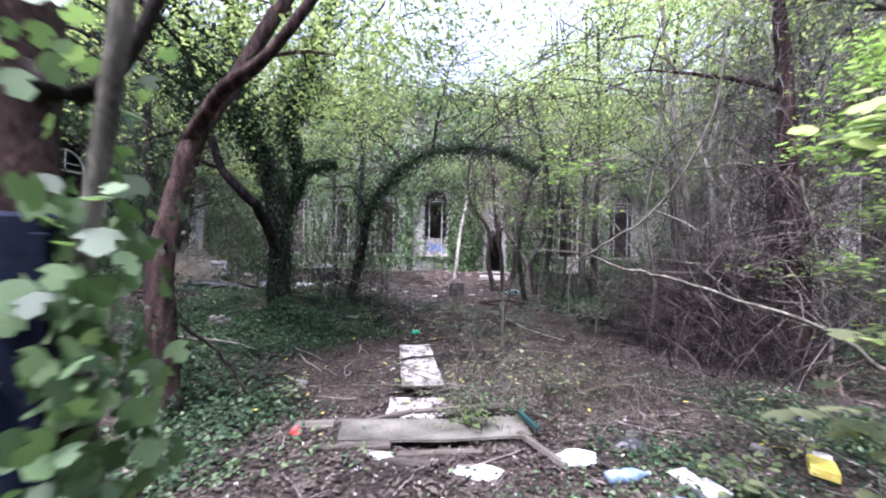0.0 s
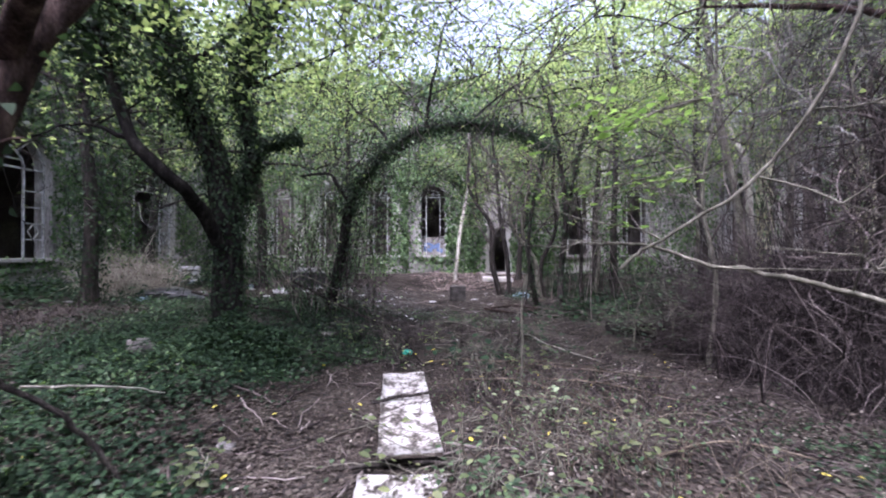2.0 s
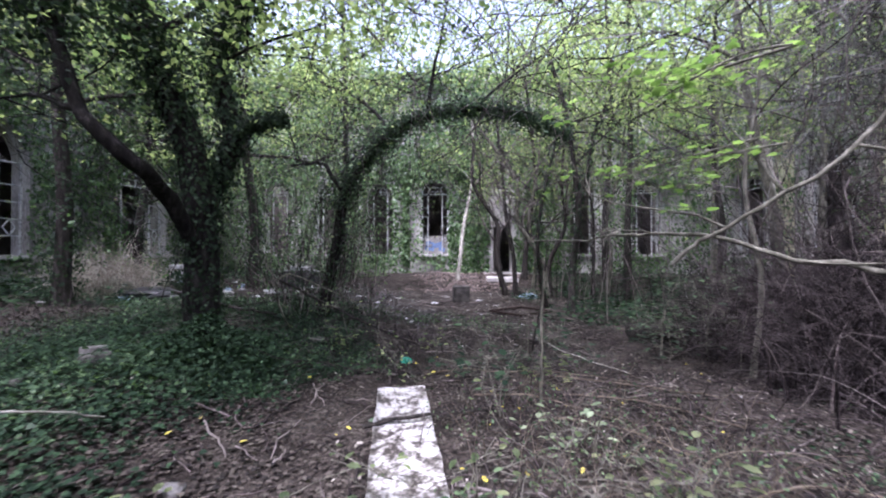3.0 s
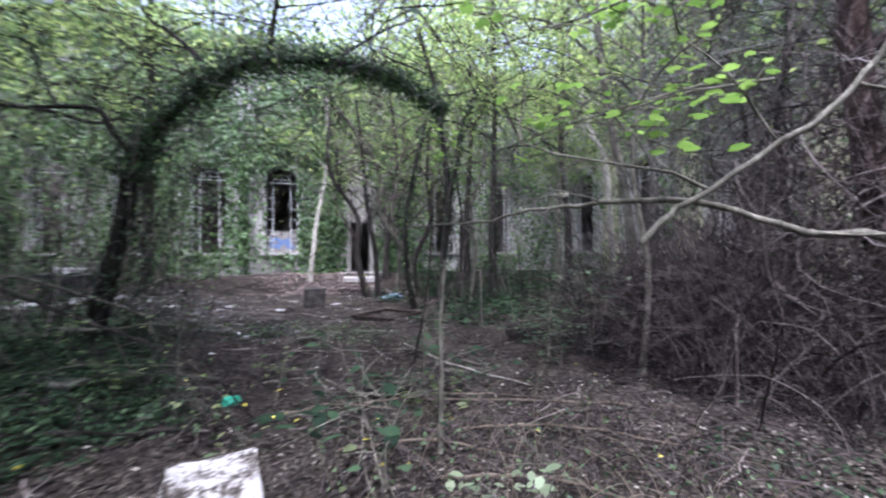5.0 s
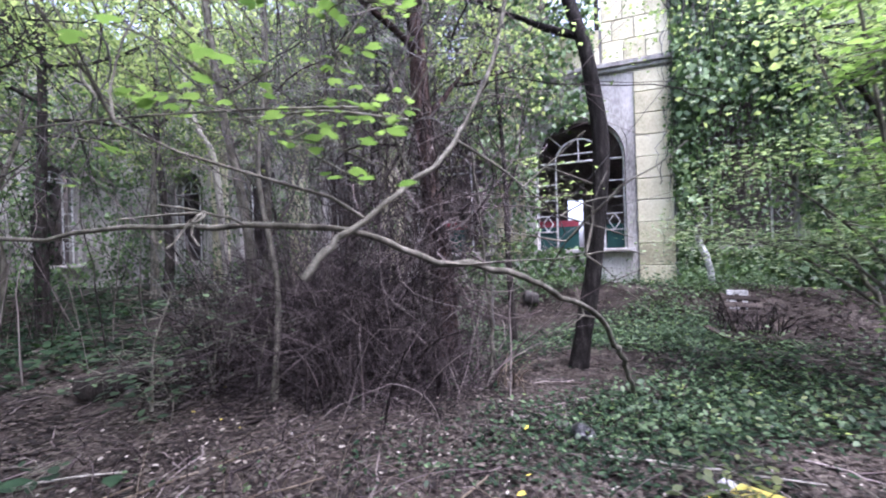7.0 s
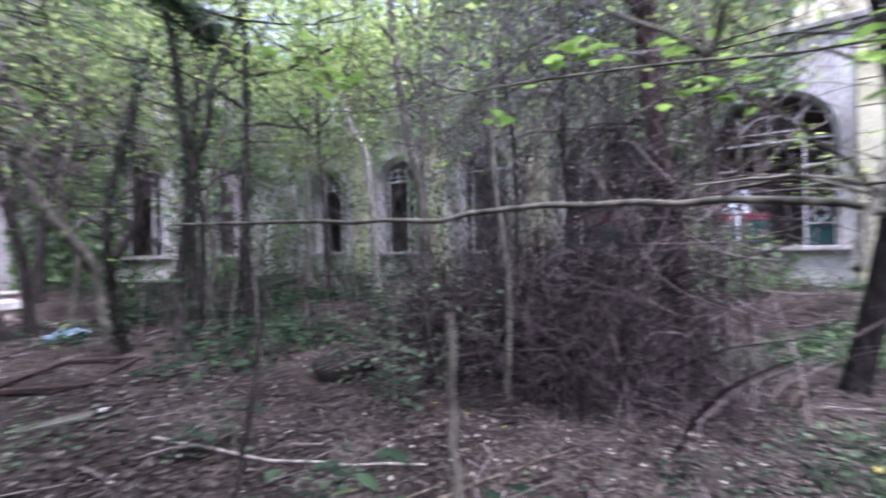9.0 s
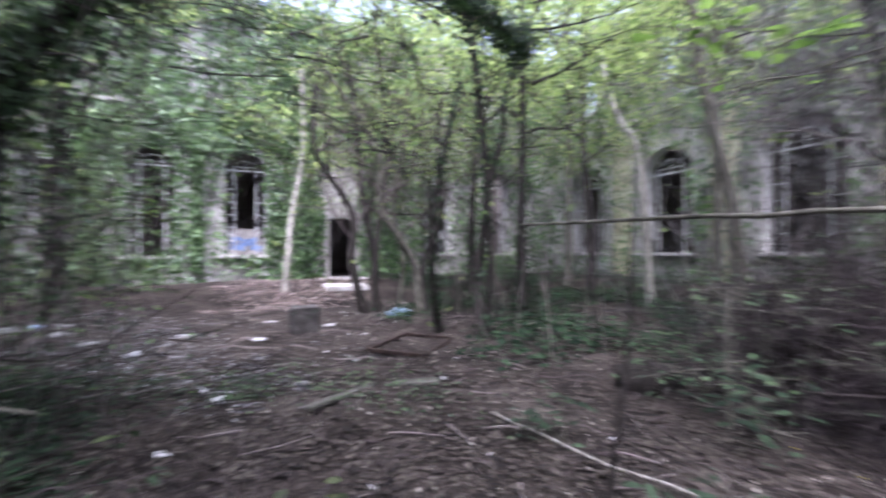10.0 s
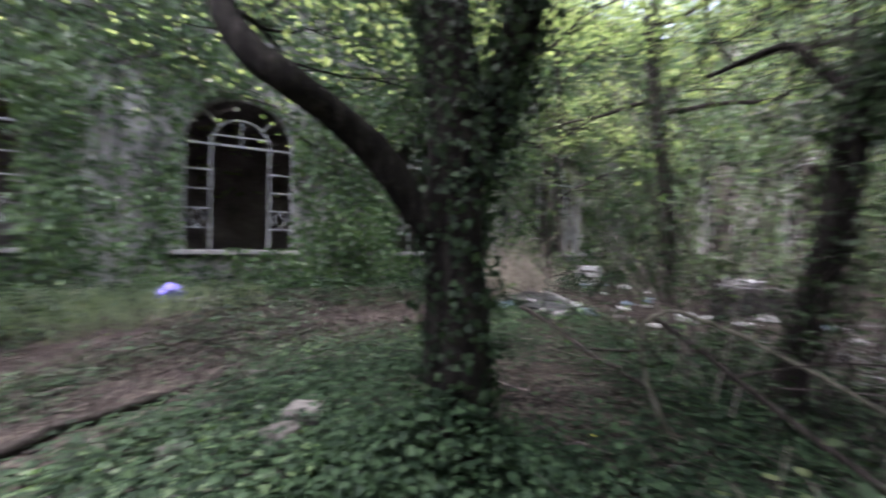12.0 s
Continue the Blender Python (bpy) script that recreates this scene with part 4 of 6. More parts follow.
spray("maple_spray", "bright green lobed leaves on thin overhanging twigs", [([(2.4, 6.2, 2.9), (1.95, 6.5, 2.84), (1.6, 6.75, 2.74), (1.25, 6.7, 2.58)], .012), ([(2.3, 6.1, 2.85), (1.9, 6.0, 2.74), (1.6, 6.05, 2.6), (1.35, 6.15, 2.45)], .01),
      ([(2.3, 6.4, 2.35), (1.95, 6.9, 2.3), (1.6, 7.4, 2.22), (1.4, 8.3, 2.2)], .009), ([(2.3, 6.2, 2.25), (1.9, 6.4, 2.2), (1.6, 6.5, 2.1), (1.35, 6.4, 2.0)], .009)], 330, .06, LEAF_BRIGHT, 51, "lobed", .06, reach=.75)
spray("roadside_bush", "bright yellow-green leafy bush", [([(3.25, 3.7, 0), (3.2, 3.75, 1.0), (2.95, 3.82, 2.2), (2.6, 3.88, 2.45)], .02), ([(3.25, 3.7, .1), (3.2, 3.75, 1.6), (3.05, 3.85, 2.5), (2.75, 3.9, 2.9)], .02),
      ([(3.2, 3.75, 1.0), (2.95, 3.82, 1.4), (2.6, 3.9, 1.55)], .012), ([(3.25, 3.7, 1.5), (3.2, 3.85, 2.6), (3.25, 3.9, 3.3)], .015), ([(3.2, 3.75, 1.3), (3.1, 3.8, 1.9), (2.9, 3.85, 2.15)], .012)], 1700, .05, LEAF_BRIGHT, 52, "oval", .09, reach=.55)
spray("pale_bush", "tall bush with fine pale green leaves", [([(5.45, 2.6, .1), (5.4, 2.6, 1.2), (5.5, 3.2, 2.0), (5.6, 3.75, 2.4)], .03), ([(5.45, 2.6, .1), (5.34, 2.57, 1.8), (5.3, 2.4, 2.8), (5.22, 2.1, 3.7)], .03),
      ([(5.4, 2.6, .8), (5.55, 3.3, 1.4), (5.7, 4.2, 1.75)], .02), ([(5.4, 2.6, 1.2), (5.3, 2.35, 1.8), (5.24, 2.1, 2.1)], .02), ([(5.34, 2.57, 1.8), (5.43, 2.97, 3.0), (5.5, 3.2, 3.9)], .025), ([(5.4, 2.6, 1.0), (5.55, 3.1, 1.5), (5.65, 3.8, 1.5)], .02)],
      8000, .05, LEAF_PALE, 53, "oval", .26)
spray("hanging_spray", "small green leaves on thin twigs beside a dark tree", [([(5.68, 5.2, 2.3), (5.4, 5.7, 2.5), (5.2, 6.3, 2.7)], .012), ([(5.68, 5.2, 2.0), (5.4, 5.6, 2.15), (5.2, 6.0, 2.1)], .01), ([(5.3, 5.9, 1.7), (5.25, 6.3, 1.6), (5.2, 6.66, 1.48)], .008)], 240, .075, LEAF_CANOPY, 54, "oval", .12, reach=.7)
spray("courtyard_bush", "blue-green leafy undergrowth by the thicket", [([(2.97, 9.28, .1), (3.06, 9.35, .7), (3.35, 9.49, 1.2)], .02), ([(3.95, 9.71, .1), (4.06, 9.53, .8), (3.76, 9.31, 1.4)], .02), ([(4.99, 9.79, .1), (4.88, 9.62, .9), (5.19, 9.31, 1.5)], .02)],
      170, .075, LEAF_WEED, 55, "oval", .22)

spray("thicket_shrub", "blue-green broad leaves on thin stems before brambles", [([(3.5, 9.1, .1), (3.45, 9.0, .6), (3.4, 8.8, 1.1)], .012), ([(3.5, 9.1, .1), (3.55, 9.3, .7), (3.5, 9.5, 1.25)], .012), ([(3.6, 8.6, .1), (3.55, 8.5, .5), (3.5, 8.3, .9)], .01)], 90, .095, LEAF_WEED, 581, "oval", .13)
spray("thicket_shrub", "green leafy seedlings beside a mossy stump", [([(3.3, 9.7, .2), (3.25, 9.6, .45), (3.2, 9.5, .6)], .008), ([(3.3, 9.7, .2), (3.35, 9.85, .4), (3.4, 10.0, .55)], .008)], 90, .1, LEAF_WEED, 582, "oval", .1, reach=.7)
spray("path_weed", "broad green leaves on a low weed", [([(0.52, 7.03, .1), (0.55, 7.06, .4), (0.75, 7.14, .7)], .008), ([(0.52, 7.03, .1), (0.46, 7.29, .35), (0.42, 7.44, .5)], .008)], 70, .1, LEAF_GROUND, 57, "oval", .1)
spray("path_weed", "broad green leaves on a low weed", [([(0.82, 5.76, .05), (0.80, 5.79, .2), (0.73, 5.80, .35)], .006), ([(0.82, 5.76, .05), (0.90, 5.72, .2), (0.97, 5.70, .3)], .006)], 40, .07, LEAF_CANOPY, 58, "oval", .06)
spray("path_weed", "feathery green weed beside a white panel", [([(0.21, 5.66, .05), (0.19, 5.72, .2), (0.13, 5.78, .32)], .006), ([(0.21, 5.60, .05), (0.25, 5.50, .18), (0.28, 5.45, .25)], .006)], 50, .07, LEAF_CANOPY, 59, "oval", .06)
spray("path_weed", "small green sapling in dead leaves", [([(-0.87, 8.39, .15), (-0.85, 8.36, .5), (-0.81, 8.29, .95)], .008)], 60, .06, LEAF_CANOPY, 60, "oval", .08)
stick("looping_vine", "thin vine looping up from the ground", [(-2.34, 9.58, .2), (-2.39, 9.51, .3), (-2.50, 9.37, .57), (-2.57, 9.28, .94), (-2.56, 9.32, 1.14), (-2.46, 9.42, 1.21), (-2.35, 9.57, 1.15), (-2.15, 9.88, 1.0), (-1.52, 10.00, .7)], .016, .012, BARK_GREY, "vine", n=36, seed=8)

# ---- dead thicket: brown brushwood and hanging vines ----
def strands(name, label, category, starts, lengths, seed, mat, r=.006, arch=.6, fall=.9, rise_=1.0, n=9, wob=1.0, leaf=None, leaf_count=0, leaf_size=.06):
    """Thin stems that rise and bow over under their own weight."""
    g = np.random.default_rng(seed)
    b = Bundle()
    allp = []
    for s, L in zip(starts, lengths):
        a = g.uniform(0, 6.28)
        t = np.linspace(0, 1, n)[:, None]
        out = np.array([math.cos(a), math.sin(a), 0]) * L * arch * g.uniform(.3, 1)
        pts = s + out * t**1.4 + np.array([0, 0, 1.0]) * L * (rise_ * t - fall * t**2.2 * g.uniform(.4, 1)) + np.cumsum(np.cumsum(g.normal(0, L * .011, (n, 3)), 0), 0) * wob * (9 / n)**1.5
        pts[:, 2] = np.maximum(pts[:, 2], ground_z(pts[:, 0], pts[:, 1]) + .01)
        b.add(*tube(pts, np.linspace(r * g.uniform(.5, 1.6), r * .3, n), 3))
        allp.append(pts)
    t = tagged(put(name, b.mesh(name, mat)), label, category, kind="stuff")
    if leaf:
        put("foliage", leaf_mesh("foliage", around(np.concatenate(allp), leaf_count, .05, g), leaf_size, g, leaf, shape="oval", up=.5), t)
    return t


g = np.random.default_rng(61)


def scatter(n, cx, cy, sx, sy, lift=0.0):
    x, y = cx + sx * np.clip(g.normal(0, 1, n), -1.8, 1.8), cy + sy * np.clip(g.normal(0, 1, n), -1.8, 1.8)
    return np.stack([x, y, ground_z(x, y) + lift], -1)


strands("dead_thicket", "dense brown thicket of dead brambles", "thicket", scatter(600, 4.35, 7.7, .45, .65), g.uniform(.4, 1.2, 600), 62, BRAMBLE, r=.0034, arch=.6, fall=.6, n=11, wob=4.5)
strands("dead_thicket", "dense brown thicket of dead brambles", "thicket", scatter(350, 4.75, 8.8, .5, .6), g.uniform(.5, 1.4, 350), 63, BRAMBLE, r=.0034, arch=.6, fall=.6, n=11, wob=4.5)


def tangle(label, centre, half, count, seed, mat, length=(.6, 1.7), r=.006):
    """A mound of looping dead stems: each one a crooked arc that stays within the mound."""
    g = np.random.default_rng(seed)
    b = Bundle()
    for k in range(count):
        d = g.normal(0, 1, 3)
        d *= g.uniform(0, 1)**.45 / np.linalg.norm(d)
        p = np.array(centre) + d * np.array(half)
        n, L = 10, g.uniform(*length)
        h = g.normal(0, 1, 3)
        h[2] *= 1.3
        h /= np.linalg.norm(h)
        turn = g.normal(0, 1, 3) * .09
        pts = [p]
        for i in range(n):
            h = h + np.cross(turn, h) + g.normal(0, .07, 3) - .22 * np.maximum(0, np.linalg.norm((pts[-1] - centre) / half) - 1) * (pts[-1] - centre) / half
            h /= np.linalg.norm(h)
            pts.append(pts[-1] + h * L / n)
        pts = np.array(pts)
        pts[:, 2] = np.maximum(pts[:, 2], ground_z(pts[:, 0], pts[:, 1]) + .01)
        rad = r * g.uniform(.5, 1.7)
        b.add(*tube(pts, np.linspace(rad, rad * .5, n + 1), 3))
    tagged(put("dead_thicket", b.mesh("dead_thicket", mat)), label, "thicket", kind="stuff")


tangle("dense brown tangle of dead brambles", (4.4, 7.75, .6), (.75, .95, 1.0), 1700, 621, BRAMBLE, length=(.6, 2.0), r=.0034)
tangle("dense brown tangle of dead brambles", (4.75, 8.95, .55), (.85, .95, .85), 1100, 622, BRAMBLE, length=(.6, 2.0), r=.0034)
tangle("dense brown tangle of dead brambles", (4.1, 9.3, .4), (.75, .9, .6), 900, 627, BRAMBLE, r=.0034)
tangle("dark matted base of a bramble thicket", (4.5, 8.2, .25), (.9, 1.6, .4), 3000, 628, BRAMBLE, length=(.4, 1.0), r=.0045)
tangle("grey dead vines draped on a tree", (4.9, 7.2, 2.0), (.55, .75, 1.2), 420, 623, DEADTWIG, length=(.8, 2.2))
tangle("curtain of fine grey dead vines", (6.69, 9.17, 4.4), (1.8, 2.0, 2.0), 420, 624, GREYTWIG, length=(1.0, 2.6), r=.005)
tangle("curtain of fine grey dead vines", (8.76, 11.31, 4.6), (1.8, 2.2, 2.2), 380, 625, GREYTWIG, length=(1.0, 2.6), r=.006)
tangle("curtain of fine grey dead vines", (4.98, 7.66, 4.6), (1.2, 1.4, 1.6), 300, 626, GREYTWIG, length=(1.0, 2.4), r=.005)
strands("dead_sticks", "pale dead sticks propped and fallen round the thicket", "sticks", scatter(46, 4.05, 7.15, .45, .6), g.uniform(.7, 1.7, 46), 615, DEADTWIG, r=.013, arch=.9, fall=.35, n=7, wob=.7)
strands("bramble_stems", "thick crooked bramble stems looping through the thicket", "bramble", scatter(40, 4.3, 7.6, .45, .6), g.uniform(.7, 1.5, 40), 60, DEADTWIG, r=.0065, arch=.7, fall=.75, n=16, wob=2.2)
p = scatter(130, 4.95, 8.4, .6, .9)
strands("hanging_vines", "thin dead vines rising into the trees", "vine", p, g.uniform(2.6, 6.0, 130), 64, DEADTWIG, r=.006, arch=.22, fall=.2, n=14, wob=2.0)
p = scatter(150, 7.47, 10.04, 1.3, 1.8)
strands("hanging_vines", "thin dead vines rising into the trees", "vine", p, g.uniform(3.0, 6.5, 150), 65, GREYTWIG, r=.008, arch=.25, fall=.2, n=14, wob=2.4)
p = scatter(90, -2.6, 11.3, .55, .8)
strands("hanging_ivy", "curtain of thin ivy stems under an arching tree", "vine", p, g.uniform(2.0, 4.2, 90), 66, DEADTWIG, r=.005, arch=.2, fall=.1, n=12, wob=3.0, leaf=LEAF_IVY, leaf_count=2000, leaf_size=.055)
p = scatter(70, -4.07, 13.44, 1.2, 1.6)
strands("hanging_ivy", "curtain of thin ivy stems in the shade", "vine", p, g.uniform(2.5, 5.0, 70), 67, DEADTWIG, r=.007, arch=.2, fall=.1, n=12, wob=3.0, leaf=LEAF_IVY_LIT, leaf_count=1300, leaf_size=.075)
p = scatter(70, 3.91, 14.17, .8, 1.8)
strands("bare_undergrowth", "thin bare stems of undergrowth", "undergrowth", p, g.uniform(1.5, 4.5, 70), 68, DEADTWIG, r=.008, arch=.35, fall=.25, n=12)
strands("dry_brushwood", "dry straw-coloured stems and weeds", "brushwood", scatter(380, 1.35, 6.26, .6, .85), g.uniform(.25, .8, 380), 69, DRYSTEM, r=.003, arch=.8, fall=.85, leaf=LEAF_WEED, leaf_count=1300, leaf_size=.03)
strands("brushwood", "low heap of brown twigs beside the path", "brushwood", scatter(300, 1.15, 7.3, .7, .8), g.uniform(.25, .75, 300), 70, BRAMBLE, r=.0035, arch=1.2, fall=1.05)
strands("brushwood", "low heap of brown twigs under the trees", "brushwood", scatter(260, -1.0, 9.35, .7, .8), g.uniform(.25, .7, 260), 71, BRAMBLE, r=.004, arch=1.1, fall=.95)
strands("brushwood", "low brown twigs strewn before the thicket", "brushwood", scatter(340, 2.70, 6.5, .8, .7), g.uniform(.2, .65, 340), 72, BRAMBLE, r=.0035, arch=1.3, fall=1.1)
strands("dry_grass", "tall tuft of pale dry stems by the wall", "grass", scatter(800, -8.0, 12.3, .42, .4), g.uniform(.8, 2.0, 800), 73, STRAW, r=.006, arch=.7, fall=.8)
strands("brown_bracken", "bank of dead brown bracken", "bracken", scatter(1500, -6.81, 7.24, 1.2, 1.5), g.uniform(.25, .65, 1500), 74, BRAMBLE, r=.005, arch=1.0, fall=.95)

# ---- ivy on the walls ----
def wall_ivy(name, m, length, cols, seed, count, cover, size=.12):
    """cover(u, v) gives 0 to 1: how thickly ivy clothes the wall there."""
    g = np.random.default_rng(seed)
    u, v = g.uniform(0, length, count * 3), g.uniform(.3, 10.3, count * 3)
    wave = .5 + .5 * np.sin(u * 1.7 + np.sin(v * 1.1 + seed) * 1.5) * np.cos(v * 1.3 + u * .6 + seed)
    keep = g.uniform(0, 1, len(u)) < cover(u, v) * (.25 + .9 * wave) * (1 - rise(9.2, 10.3, v) * (1.1 - .5 * wave))
    for c, kind, half in cols:
        hole = (np.abs(u - c) < half - .1 + .1 * wave) & (v > (SILL + .05 if kind == "arch" else 0)) & (v < APEX - half + np.sqrt(np.maximum(half**2 - (u - c)**2, 0)) - .1)
        keep &= ~hole
    u, v, wave = u[keep][:count], v[keep][:count], wave[keep][:count]
    w = -np.abs(g.normal(0, .1 + .3 * wave**2))
    P = np.stack([u, w, v, np.ones_like(u)], -1) @ np.array(m).T
    out = np.tile(-np.array(m)[:3, 1], (len(u), 1))
    tagged(put(name, leaf_mesh(name, P[:, :3], size, g, LEAF_IVY_LIT, shape="ivy", up=.6, out=out, droop=.8)), "ivy in a lit tone hanging over the plaster wall", "ivy", kind="stuff")


wall_ivy("wall_ivy", M_WEST, 24.7, WEST_WINDOWS, 81, 78000, lambda u, v: np.where(v > 5.2, 1.3, np.where((u > 7.6) & (u < 8.5), .45, np.where((u > 11.3) & (u < 13.8), 1.4, 1.05))) * np.where(v < 1.4, .9, 1.0), .1)
wall_ivy("wall_ivy", M_NORTH, 22, NORTH_WINDOWS, 82, 32000, lambda u, v: np.where(np.abs(u - 11.05) < .8, 1.7, np.where(u < 8, .95, .6)) * np.where(v > 4.6, 1.2, .7), .13)
wall_ivy("wall_ivy", M_EAST, 24.7, EAST_WINDOWS, 83, 34000, lambda u, v: np.where((u > 16.7) & (u < 18.4), .0, np.where(u > 18.4, 1.5, np.where(u > 13.2, .8, np.where(v < 5.3, .2, .5)))), .13)

# ivy streamers hanging over the window beside the ochre pilaster
g = np.random.default_rng(84)
b, at = Bundle(), []
for k in range(85):
    y, top = g.uniform(.7, 3.3), g.uniform(4.6, 7.2)
    n = 14
    z = top - np.linspace(0, g.uniform(1.2, 5.0), n)
    z = np.maximum(z, .9)
    pts = np.stack([EAST - .16 - np.abs(np.cumsum(g.normal(0, .025, n))), y + np.cumsum(g.normal(0, .03, n)), z], -1)
    b.add(*tube(pts, np.linspace(.009, .004, n), 3))
    at.append(pts)
t = tagged(put("hanging_ivy", b.mesh("hanging_ivy", DEADTWIG)), "streamers of ivy hanging over a dark window", "ivy", kind="stuff")
put("foliage", leaf_mesh("foliage", around(np.concatenate(at), 5200, .09, g), .09, g, LEAF_IVY_LIT, shape="ivy", up=.5, out=np.tile([[-1.0, 0, 0]], (5200, 1)), droop=.8), t)

# ---- ground cover ----
def patch(n, x0, x1, y0, y1, seed, keep=lambda x, y, w: w > .35):
    g = np.random.default_rng(seed)
    x, y = g.uniform(x0, x1, n), g.uniform(y0, y1, n)
    w = .5 + .28 * np.sin(x * 1.9 + 1.3 * np.sin(y * 1.2)) + .28 * np.cos(y * 1.6 + np.sin(x * 1.4)) + g.normal(0, .16, n)
    edge = np.minimum(np.minimum(x - x0, x1 - x), np.minimum(y - y0, y1 - y)) + .35 * np.sin(x * 2.7 + y * 1.9) + .25 * np.sin(y * 4.3 - x * 3.1)
    k = keep(x, y, w) & (g.uniform(0, 1, n) < rise(-.1, 1.3, edge))
    return x[k], y[k], g


def cover(name, label, category, n, x0, x1, y0, y1, seed, size, mat, keep, lift=.06, shape="ivy", up=.7, droop=0.0):
    x, y, g = patch(n, x0, x1, y0, y1, seed, keep)
    z = ground_z(x, y) + np.abs(g.normal(0, lift, len(x))) + .01
    tagged(put(name, leaf_mesh(name, np.stack([x, y, z], -1), size, g, mat, shape=shape, up=up, droop=droop)), label, category, kind="stuff")


cover("ground_ivy", "dark green ivy spread over the ground", "ivy", 110000, -7.3, -.5, 3.2, 12.4, 91, .043, LEAF_GROUND, lambda x, y, w: w > .27 + .5 * rise(-1.8, -.7, x) + .35 * rise(-4.6, -6.5, x) + .6 * rise(5.3, 4.2, y), lift=.05)
cover("ground_ivy", "dark green ivy spread over the ground", "ivy", 28000, 1.2, 9.4, 1.4, 7.4, 92, .046, LEAF_GROUND, lambda x, y, w: w > .4 + .5 * rise(5.0, 3.2, x), lift=.05)
cover("ground_ivy", "green undergrowth before the walls", "ivy", 18000, 1.6, 11.4, 10.4, 21.7, 93, .1, LEAF_GROUND, lambda x, y, w: (w > .45) & ((x > 3.3) | (y < 16)), lift=.16)
cover("ground_ivy", "green undergrowth before the walls", "ivy", 20000, -11.3, -6.2, 1, 21.7, 94, .1, LEAF_GROUND, lambda x, y, w: w > .55 - .3 * rise(-7.8, -9.9, x), lift=.16)
cover("ground_ivy", "green undergrowth before the east wall", "ivy", 16000, 6.0, 11.9, 2.0, 9.8, 95, .075, LEAF_WEED, lambda x, y, w: w > .55, lift=.1)
cover("path_weeds", "small green weeds among dead leaves", "weeds", 9000, -2.4, 3.6, 2.6, 5.2, 96, .038, LEAF_WEED, lambda x, y, w: w > .8, lift=.03)
cover("fallen_leaves", "carpet of rotting brown leaves", "leaves", 150000, -7.0, 7.0, -2.6, 10.4, 97, .05, LITTER, lambda x, y, w: w > -9, lift=.012, shape="blade", up=.86)
cover("fallen_leaves", "carpet of rotting brown leaves", "leaves", 62000, -10.0, 10.5, 8.6, 20.0, 98, .07, LITTER, lambda x, y, w: w > -9, lift=.012, shape="blade", up=.86)
cover("fallen_leaves", "carpet of rotting brown leaves", "leaves", 22000, 5.0, 11.1, -1.0, 10.4, 99, .08, LITTER, lambda x, y, w: w > -9, lift=.012, shape="blade", up=.86)
cover("brick_rubble", "crushed brick and soil sloping up to the doorway", "rubble", 6500, -1.9, 2.9, 16.6, 22.3, 89, .09, BRICKDUST, lambda x, y, w: w > .05, lift=.02, shape="blade", up=.75)
cover("yellow_leaves", "scattered yellowed leaves", "leaves", 90, -3.0, 4.0, 3.0, 9.5, 90, .06, YELLOWED, lambda x, y, w: w > -9, lift=.03, shape="oval", up=.8)
g = np.random.default_rng(77)
b = Bundle()
for k in range(800):
    x, y = g.uniform(-5, 7), g.uniform(2.5, 15)
    L, a = g.uniform(.12, .7), g.uniform(0, 6.28)
    t = np.linspace(-.5, .5, 6)
    px, py = x + L * t * math.cos(a) + g.normal(0, L * .03, 6), y + L * t * math.sin(a) + g.normal(0, L * .03, 6)
    b.add(*tube(np.stack([px, py, ground_z(px, py) + .015 + np.abs(g.normal(0, .01, 6))], -1), np.linspace(.007, .003, 6) * g.uniform(.6, 2.0), 4))
tagged(put("fallen_twigs", b.mesh("fallen_twigs", DEADTWIG)), "dead twigs strewn on the ground", "twigs", kind="stuff")

# ---- bare twigs that hang and arch in the air, tied to the trees ----
def twig_arcs(label, count, lo, hi, seed, mat, length=(.8, 2.6), r=.005, sag=.5, leaf=0):
    """Long thin crooked twigs, each with two or three side shoots, within a box of air."""
    g = np.random.default_rng(seed)
    b, tips = Bundle(), []
    for k in range(count):
        p = np.array([g.uniform(lo[i], hi[i]) for i in range(3)])
        L, n = g.uniform(*length), 12
        a = g.uniform(0, 6.28)
        d = np.array([math.cos(a), math.sin(a), g.normal(.1, .8)])
        pts = [p]
        for i in range(n):
            d = d / np.linalg.norm(d) + g.normal(0, .16, 3) + np.array([0, 0, -sag * .12])
            pts.append(pts[-1] + d / np.linalg.norm(d) * L / n)
        pts = np.array(pts)
        rad = r * g.uniform(.5, 1.8)
        b.add(*tube(pts, np.linspace(rad, rad * .3, n + 1), 3))
        for j in range(3):
            i = g.integers(3, n)
            w = d + g.normal(0, .9, 3)
            s = pts[i] + w[None] / np.linalg.norm(w) * np.linspace(0, L * g.uniform(.2, .45), 6)[:, None] + np.cumsum(g.normal(0, .02, (6, 3)), 0)
            s[0] = pts[i]
            b.add(*tube(s, np.linspace(rad * .55, rad * .2, 6), 3))
            tips.extend(s[2:])
    t = tagged(put("bare_twigs", b.mesh("bare_twigs", mat)), label, "twigs", kind="stuff")
    if leaf:
        put("foliage", leaf_mesh("foliage", around(tips, leaf, .08, g), .06, g, LEAF_CANOPY, shape="oval", up=.5), t)


twig_arcs("tangle of fine grey twigs hung with dead vines", 260, (3.26, 8.08, 3.4), (8.77, 12.42, 6.6), 601, GREYTWIG, r=.004, sag=2.6, leaf=500)
twig_arcs("tangle of fine grey twigs before the doorway", 170, (0.30, 14.67, 2.6), (3.73, 15.91, 6.5), 602, DEADTWIG, leaf=250)
twig_arcs("dark twigs hanging from the arching tree", 230, (-3.4, 9.9, 2.2), (.6, 12.2, 4.8), 603, BARK_DARK, leaf=400)
